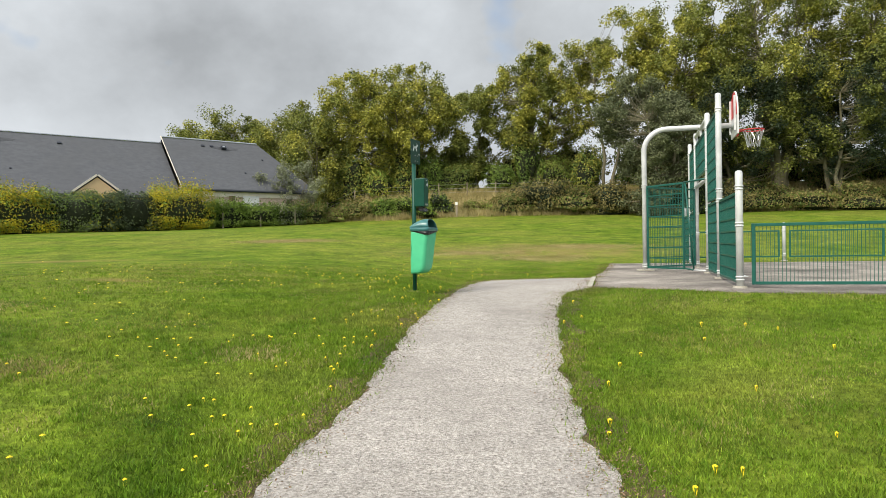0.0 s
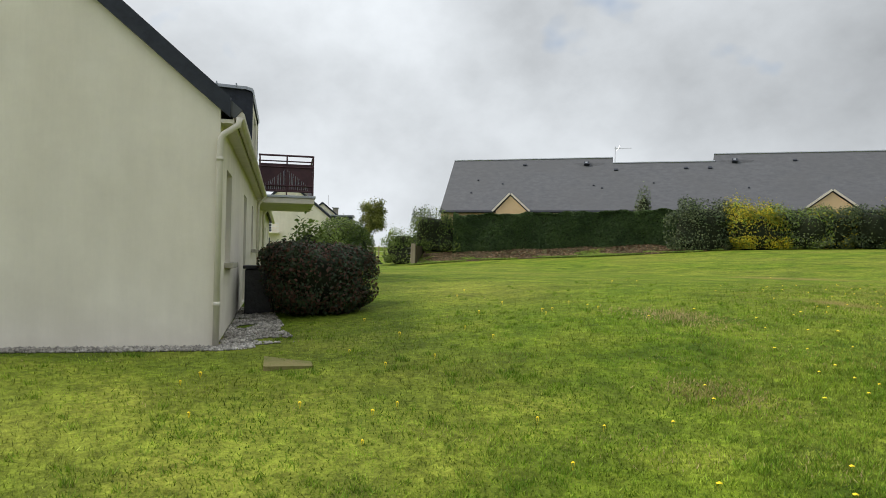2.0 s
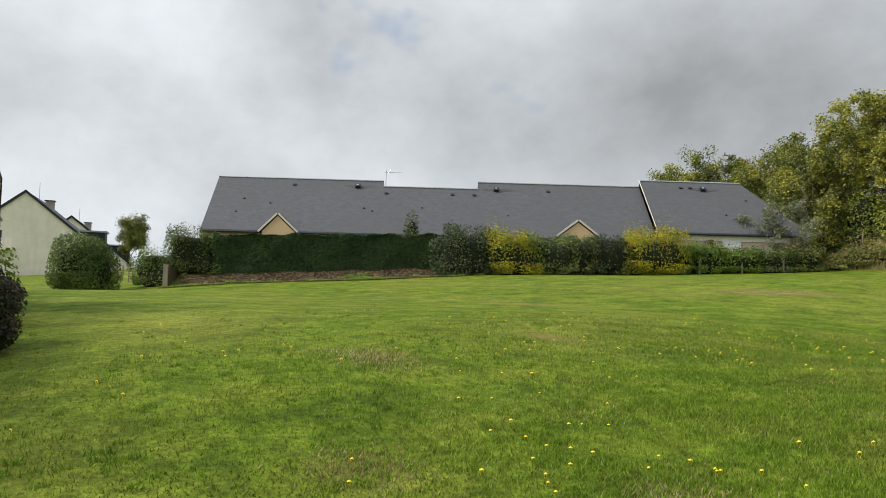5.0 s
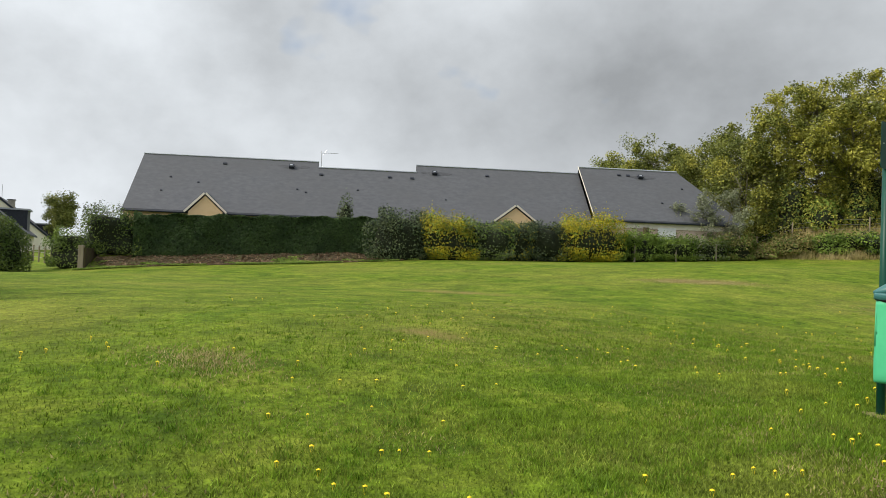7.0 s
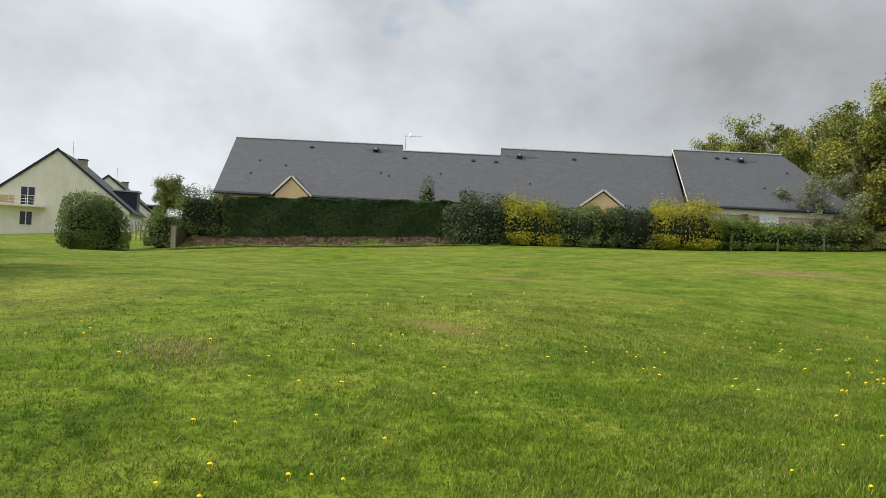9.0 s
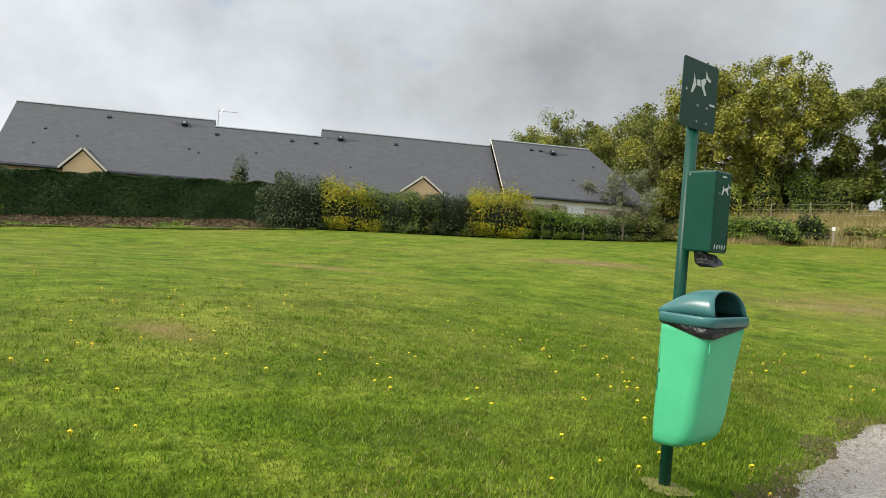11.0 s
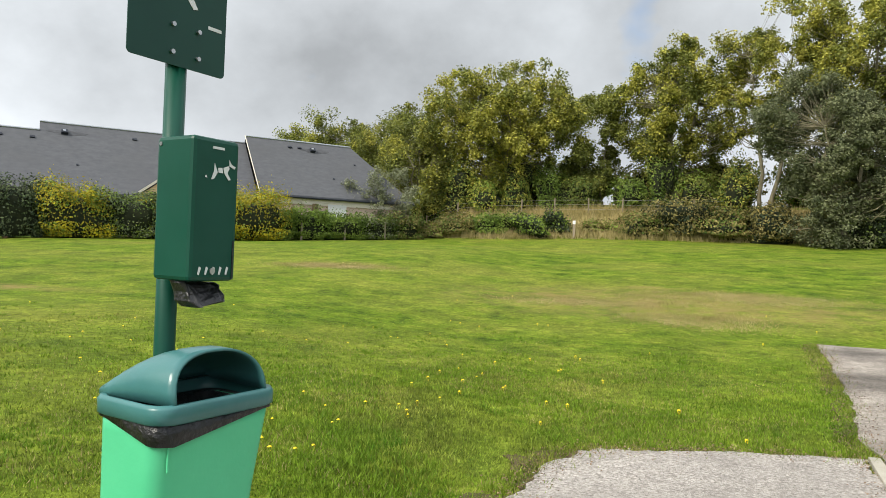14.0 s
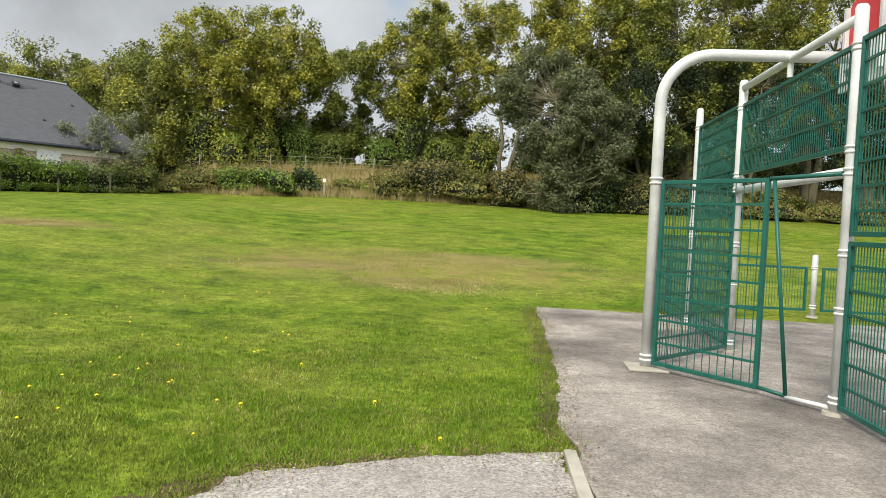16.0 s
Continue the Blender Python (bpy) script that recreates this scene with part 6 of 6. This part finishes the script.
# leafy growth at the feet of the tall trees
for i, (x, y, rad, m1, m2) in enumerate([(-13.2, 62.6, (1.7, 1.1, 1.7), "lf_ivy", "lf_fresh"), (-10.6, 62.9, (1.5, 1.0, 2.1), "lf_ivy", "lf_tree"), (-8.4, 62.5, (1.2, 1.0, 1.3), "lf_fresh", "lf_tree"), (-6.2, 63.0, (1.5, 1.0, 1.9), "lf_ivy", "lf_tree"),
                                         (-3.6, 63.2, (1.3, 1.0, 1.5), "lf_fresh", "lf_ivy"), (-1.2, 63.6, (1.4, 1.0, 1.2), "lf_tree2", "lf_ivy"), (2.6, 63.4, (1.1, 0.9, 1.0), "lf_ivy", "lf_fresh"), (4.7, 63.1, (0.8, 0.8, 2.6), "lf_ivy", "lf_fresh"),
                                         (7.6, 63.2, (1.3, 1.0, 1.3), "lf_tree2", "lf_fresh"), (10.2, 62.2, (1.3, 1.0, 2.0), "lf_ivy", "lf_tree"), (19.5, 62.5, (2.0, 1.2, 1.4), "lf_bramble", "lf_ivy"), (25.0, 62.5, (2.2, 1.2, 1.2), "lf_bramble", "lf_fresh"), (31.0, 62.0, (2.2, 1.2, 1.3), "lf_ivy", "lf_bramble")]):
    shrub("wild_shrub", "leafy wild shrub at the foot of the trees", x, y, rad, int(3600 * rad[0]), 0.185, M[m1], rng.uniform(-0.3, 0.3), 130 + i, 0.9, 0.2, 0.25, 0.38, 0.3, "tree foot shrubs", (M[m2], 0.45))
# dry grass on the bank above the lawn
n = 60000
x, y = rng.uniform(-16, 50, n), 56.9 + rng.random(n) ** 1.2 * 6.5
z = height(x, y)
hgt, a = rng.uniform(0.25, 0.75, n), rng.uniform(0, 6.28, n)
p = np.stack([x, y, z], -1)
v = np.empty((n, 3, 3))
v[:, 0] = p + np.stack([0.02 * np.cos(a), 0.02 * np.sin(a), 0 * a], -1)
v[:, 1] = p - np.stack([0.02 * np.cos(a), 0.02 * np.sin(a), 0 * a], -1)
v[:, 2] = p + np.stack([rng.normal(0, 0.14, n), rng.normal(0, 0.14, n), hgt], -1)
raw("dry_grass", v.reshape(-1, 3), np.arange(3 * n).reshape(-1, 3), M["straw_blade"], label="tall straw-coloured grass on the bank", category="grass", kind="stuff")
sx, sy = np.meshgrid(np.linspace(-17, 52, 90), np.linspace(57.0, 64, 12))
si = np.arange(sx.size).reshape(sx.shape)
raw("dry_bank", np.stack([sx, sy, height(sx, sy) + 0.03 - 0.1 * (sy < 57.3)], -1).reshape(-1, 3), np.stack([si[:-1, :-1], si[:-1, 1:], si[1:, 1:], si[1:, :-1]], -1).reshape(-1, 4),
    M["straw"], smooth=True, label="rough dry grass bank above the lawn", category="bank", kind="structure")
# field fence on the bank
fp_ = thing("field_fence", "thin wire fence on weathered posts along the bank", "fence", Matrix.Translation((0, 0, 0)))
for i, xx in enumerate(np.linspace(-13, 12, 11)):
    zz = gz(xx, 61.5)
    Mesh().tube([(xx, 61.5, zz - 0.2), (xx + 0.03, 61.5, zz + 1.25)], 0.05, 7).done("post", M["wood"], fp_)
wr = Mesh()
for h in (0.4, 0.75, 1.1):
    wr.tube([(xx, 61.5, gz(xx, 61.5) + h) for xx in np.linspace(-13, 12, 11)], 0.008, 4)
wr.done("wires", M["steel"], fp_)
wp = thing("marker_post", "short white-topped post at the lawn edge", "post", Matrix.Translation((-1.3, 57.1, gz(-1.3, 57.1))))
Mesh().box(-0.09, -0.09, -0.1, 0.09, 0.09, 0.95, bevel=0.02).done("post", M["wood"], wp)
Mesh().box(-0.1, -0.1, 0.951, 0.1, 0.1, 1.2, bevel=0.02).done("cap", M["white"], wp)
for s in (33.5, 36.5, 39.5):
    xx, yy = hd(s, 0.25)
    Mesh().box(-0.05, -0.05, -0.1, 0.05, 0.05, 1.1, bevel=0.01).done("fence_stake", M["wood"], label="short grey wooden stake by the border", category="stake", group="border stakes").location = (xx, yy, gz(xx, yy))


# ---- lawn detail ----
def inside(poly, x, y):
    poly = np.array(poly)
    r = np.zeros(len(x), bool)
    j = len(poly) - 1
    for i in range(len(poly)):
        xi, yi, xj, yj = *poly[i], *poly[j]
        r ^= ((yi > y) != (yj > y)) & (x < (xj - xi) * (y - yi) / (yj - yi + 1e-12) + xi)
        j = i
    return r


def lawn_points(n, far=1.0):
    """Places on the lawn, thickest near the path and thinning out smoothly."""
    u = rng.uniform(0, 1, n)
    cy = -0.5 + 15.5 * u
    a, d = rng.uniform(0, 6.28, n), 0.4 + rng.gamma(1.6, 2.3 * far, n)
    x, y = 0.55 + d * np.cos(a), cy + d * np.sin(a)
    wall = ((x + 7.25) * -0.947 + (y - 2.43) * 0.321 > -0.38) & ((x + 7.25) * 0.321 + (y - 2.43) * 0.947 < 0.62)
    ok = ~inside(PATH_EDGE, x, y) & ~inside(COURT_EDGE, x, y) & ~wall & (y > -3)
    return x[ok], y[ok]


def blades(name, n, h0, h1, width, mat, label, pts=None):
    x, y = lawn_points(n) if pts is None else pts
    n = len(x)
    z = height(x, y)
    patch = 0.75 + 0.5 * (np.sin(x * 2.1 + 3 * np.sin(y * 0.9)) * np.sin(y * 1.7 + 2 * np.sin(x * 1.1)) * 0.5 + 0.5)
    h = rng.uniform(h0, h1, n) * patch
    a = rng.uniform(0, 6.28, n)
    p = np.stack([x, y, z - 0.004], -1)
    w = width * rng.uniform(0.6, 1.3, n)
    dx = np.stack([np.cos(a) * w, np.sin(a) * w, 0 * a], -1)
    v = np.empty((n, 3, 3))
    v[:, 0], v[:, 1] = p + dx, p - dx
    v[:, 2] = p + np.stack([rng.normal(0, 0.45, n) * h, rng.normal(0, 0.45, n) * h, h], -1)
    raw(name, v.reshape(-1, 3), np.arange(3 * n).reshape(-1, 3), mat, label=label, category="grass", kind="stuff")


blades("lawn_grass", 980000, 0.012, 0.036, 0.0046, M["blade"], "short mown grass blades of the lawn")
# coarser tufts standing out of the mown turf
tx, ty = lawn_points(15000, 0.85)
tk = np.sin(tx * 1.9 + 2 * np.sin(ty * 1.3)) + np.sin(ty * 2.3 + 1.5 * np.sin(tx * 1.7)) > -0.5
tx, ty = np.repeat(tx[tk], 22), np.repeat(ty[tk], 22)
blades("grass_tufts", 0, 0.022, 0.056, 0.0044, M["tuft"], "coarse bright grass tufts in the lawn", (tx + rng.normal(0, 0.032, len(tx)), ty + rng.normal(0, 0.032, len(ty))))
# dead straw caught in the turf
tx, ty = lawn_points(120000, 0.9)
tk = np.sin(tx * 0.9 + 2.4 * np.sin(ty * 0.7 + 1)) * np.sin(ty * 1.1 + 1.8 * np.sin(tx * 0.8)) + 0.35 * np.sin(tx * 4.1) * np.sin(ty * 3.7) > 0.12
blades("dead_straw", 0, 0.012, 0.04, 0.004, M["straw_blade"], "pale dead straw scattered through the lawn", (tx[tk], ty[tk]))
# longer tufts along the edges of the path
ex, ey = [], []
for poly in (PATH_EDGE, COURT_EDGE[1:6], COURT_EDGE[-1:] + COURT_EDGE[:1]):
    for (xa, ya), (xb, yb) in zip(poly, poly[1:]):
        k = int(math.hypot(xb - xa, yb - ya) * 1500)
        t = rng.random(k)
        ex.append(xa + (xb - xa) * t + rng.normal(0, 0.1, k))
        ey.append(ya + (yb - ya) * t + rng.normal(0, 0.1, k))
ex, ey = np.concatenate(ex), np.concatenate(ey)
ok = (ey > -1) & ~((ex > 2.2) & (ex < 3.0) & (ey > 10.9) & (ey < 13.3)) & (~inside(PATH_EDGE, ex, ey) | (rng.random(len(ex)) < 0.15)) & (~inside(COURT_EDGE, ex, ey) | (rng.random(len(ex)) < 0.12))
blades("edge_grass", 0, 0.02, 0.06, 0.005, M["blade"], "ragged grass along the path edge", (ex[ok], ey[ok]))
# dandelion heads
x, y = lawn_points(1150, 1.35)
x, y = x[(y > 1.5)], y[(y > 1.5)]
keep = (np.sin(x * 1.3 + 1) * np.sin(y * 0.9) > -0.25) & ((x < 0.5) | (rng.random(len(x)) < 0.2))
x, y = x[keep], y[keep]
vv, ff = [], []
for px_, py_ in zip(x, y):
    z, r = gz(px_, py_) + rng.uniform(0.03, 0.07), rng.uniform(0.010, 0.017)
    o = len(vv)
    vv += [(px_ + r * math.cos(a), py_ + r * math.sin(a), z + 0.004 * (i % 2)) for i, a in enumerate(np.linspace(0, 5.5, 8))] + [(px_, py_, z + 0.011), (px_, py_, z - 0.05)]
    ff += [(o + i, o + (i + 1) % 8, o + 8) for i in range(8)] + [(o + (i + 1) % 8, o + i, o + 9) for i in (0, 4)]
raw("dandelions", np.array(vv), np.array(ff), M["yellow_petal"], label="small yellow dandelion heads in the lawn", category="flowers", kind="stuff")

# dry, worn patches of turf
for cx, cy, rx, ry, n in ((2.7, 23.4, 1.6, 0.9, 5000), (4.3, 27.3, 2.6, 1.2, 8000), (-7.6, 29.2, 2.2, 0.9, 7000), (0.6, 25.5, 2.2, 0.8, 4500), (-3.2, 5.2, 0.5, 0.4, 900), (-1.6, 6.1, 0.45, 0.4, 800), (-5.5, 7.5, 0.8, 0.5, 1300)):
    px_, py_ = rng.normal(cx, rx * 0.5, n), rng.normal(cy, ry * 0.5, n)
    blades("dry_turf", 0, 0.015, 0.045, 0.008, M["straw_blade"], "patch of yellowed worn turf in the lawn", (px_, py_))
# brown withered fringe beside the path
pick = rng.random(len(ex)) < 0.6
blades("withered_fringe", 0, 0.012, 0.032, 0.005, M["straw_blade"], "withered brown grass fringe beside the path", ((ex + rng.normal(0, 0.03, len(ex)))[ok & pick], (ey + rng.normal(0, 0.03, len(ey)))[ok & pick]))
# loose grit on the path
n = 5200
px_, py_ = rng.uniform(-1, 2.8, n), rng.uniform(0.5, 13.4, n)
ok_ = inside(PATH_EDGE, px_, py_)
px_, py_ = px_[ok_], py_[ok_]
vv, ff = [], []
d6 = np.array(((1, 0, 0), (-1, 0, 0), (0, 1, 0), (0, -1, 0), (0, 0, 0.7), (0, 0, -0.7)), float)
for x, y in zip(px_, py_):
    s_ = rng.uniform(0.003, 0.009)
    o = len(vv)
    vv += list(np.array((x, y, gz(x, y) + 0.03 + s_ * 0.3)) + d6 * s_ * rng.uniform(0.7, 1.3, (6, 1)))
    ff += [(o + a, o + b, o + e) for a, b, e in ((0, 2, 4), (2, 1, 4), (1, 3, 4), (3, 0, 4))]
raw("path_grit", np.array(vv), np.array(ff), M["stone"], label="loose grit scattered on the footpath", category="grit", kind="stuff")
# dead leaves and crumbs of earth caught along the edges
pick = rng.random(len(ex)) < 0.2
lx, ly = (ex + rng.normal(0, 0.05, len(ex)))[pick & (ey > -1)], (ey + rng.normal(0, 0.05, len(ey)))[pick & (ey > -1)]
lv, lf = leaves(np.stack([lx, ly, height(lx, ly) + 0.034], -1), np.tile((0.0, 0.0, 1.0), (len(lx), 1)), 0.016, 0.3, 0.7)
raw("edge_litter", lv, lf, M["litter"], label="dead brown leaves along the path and court edges", category="leaves", kind="stuff")
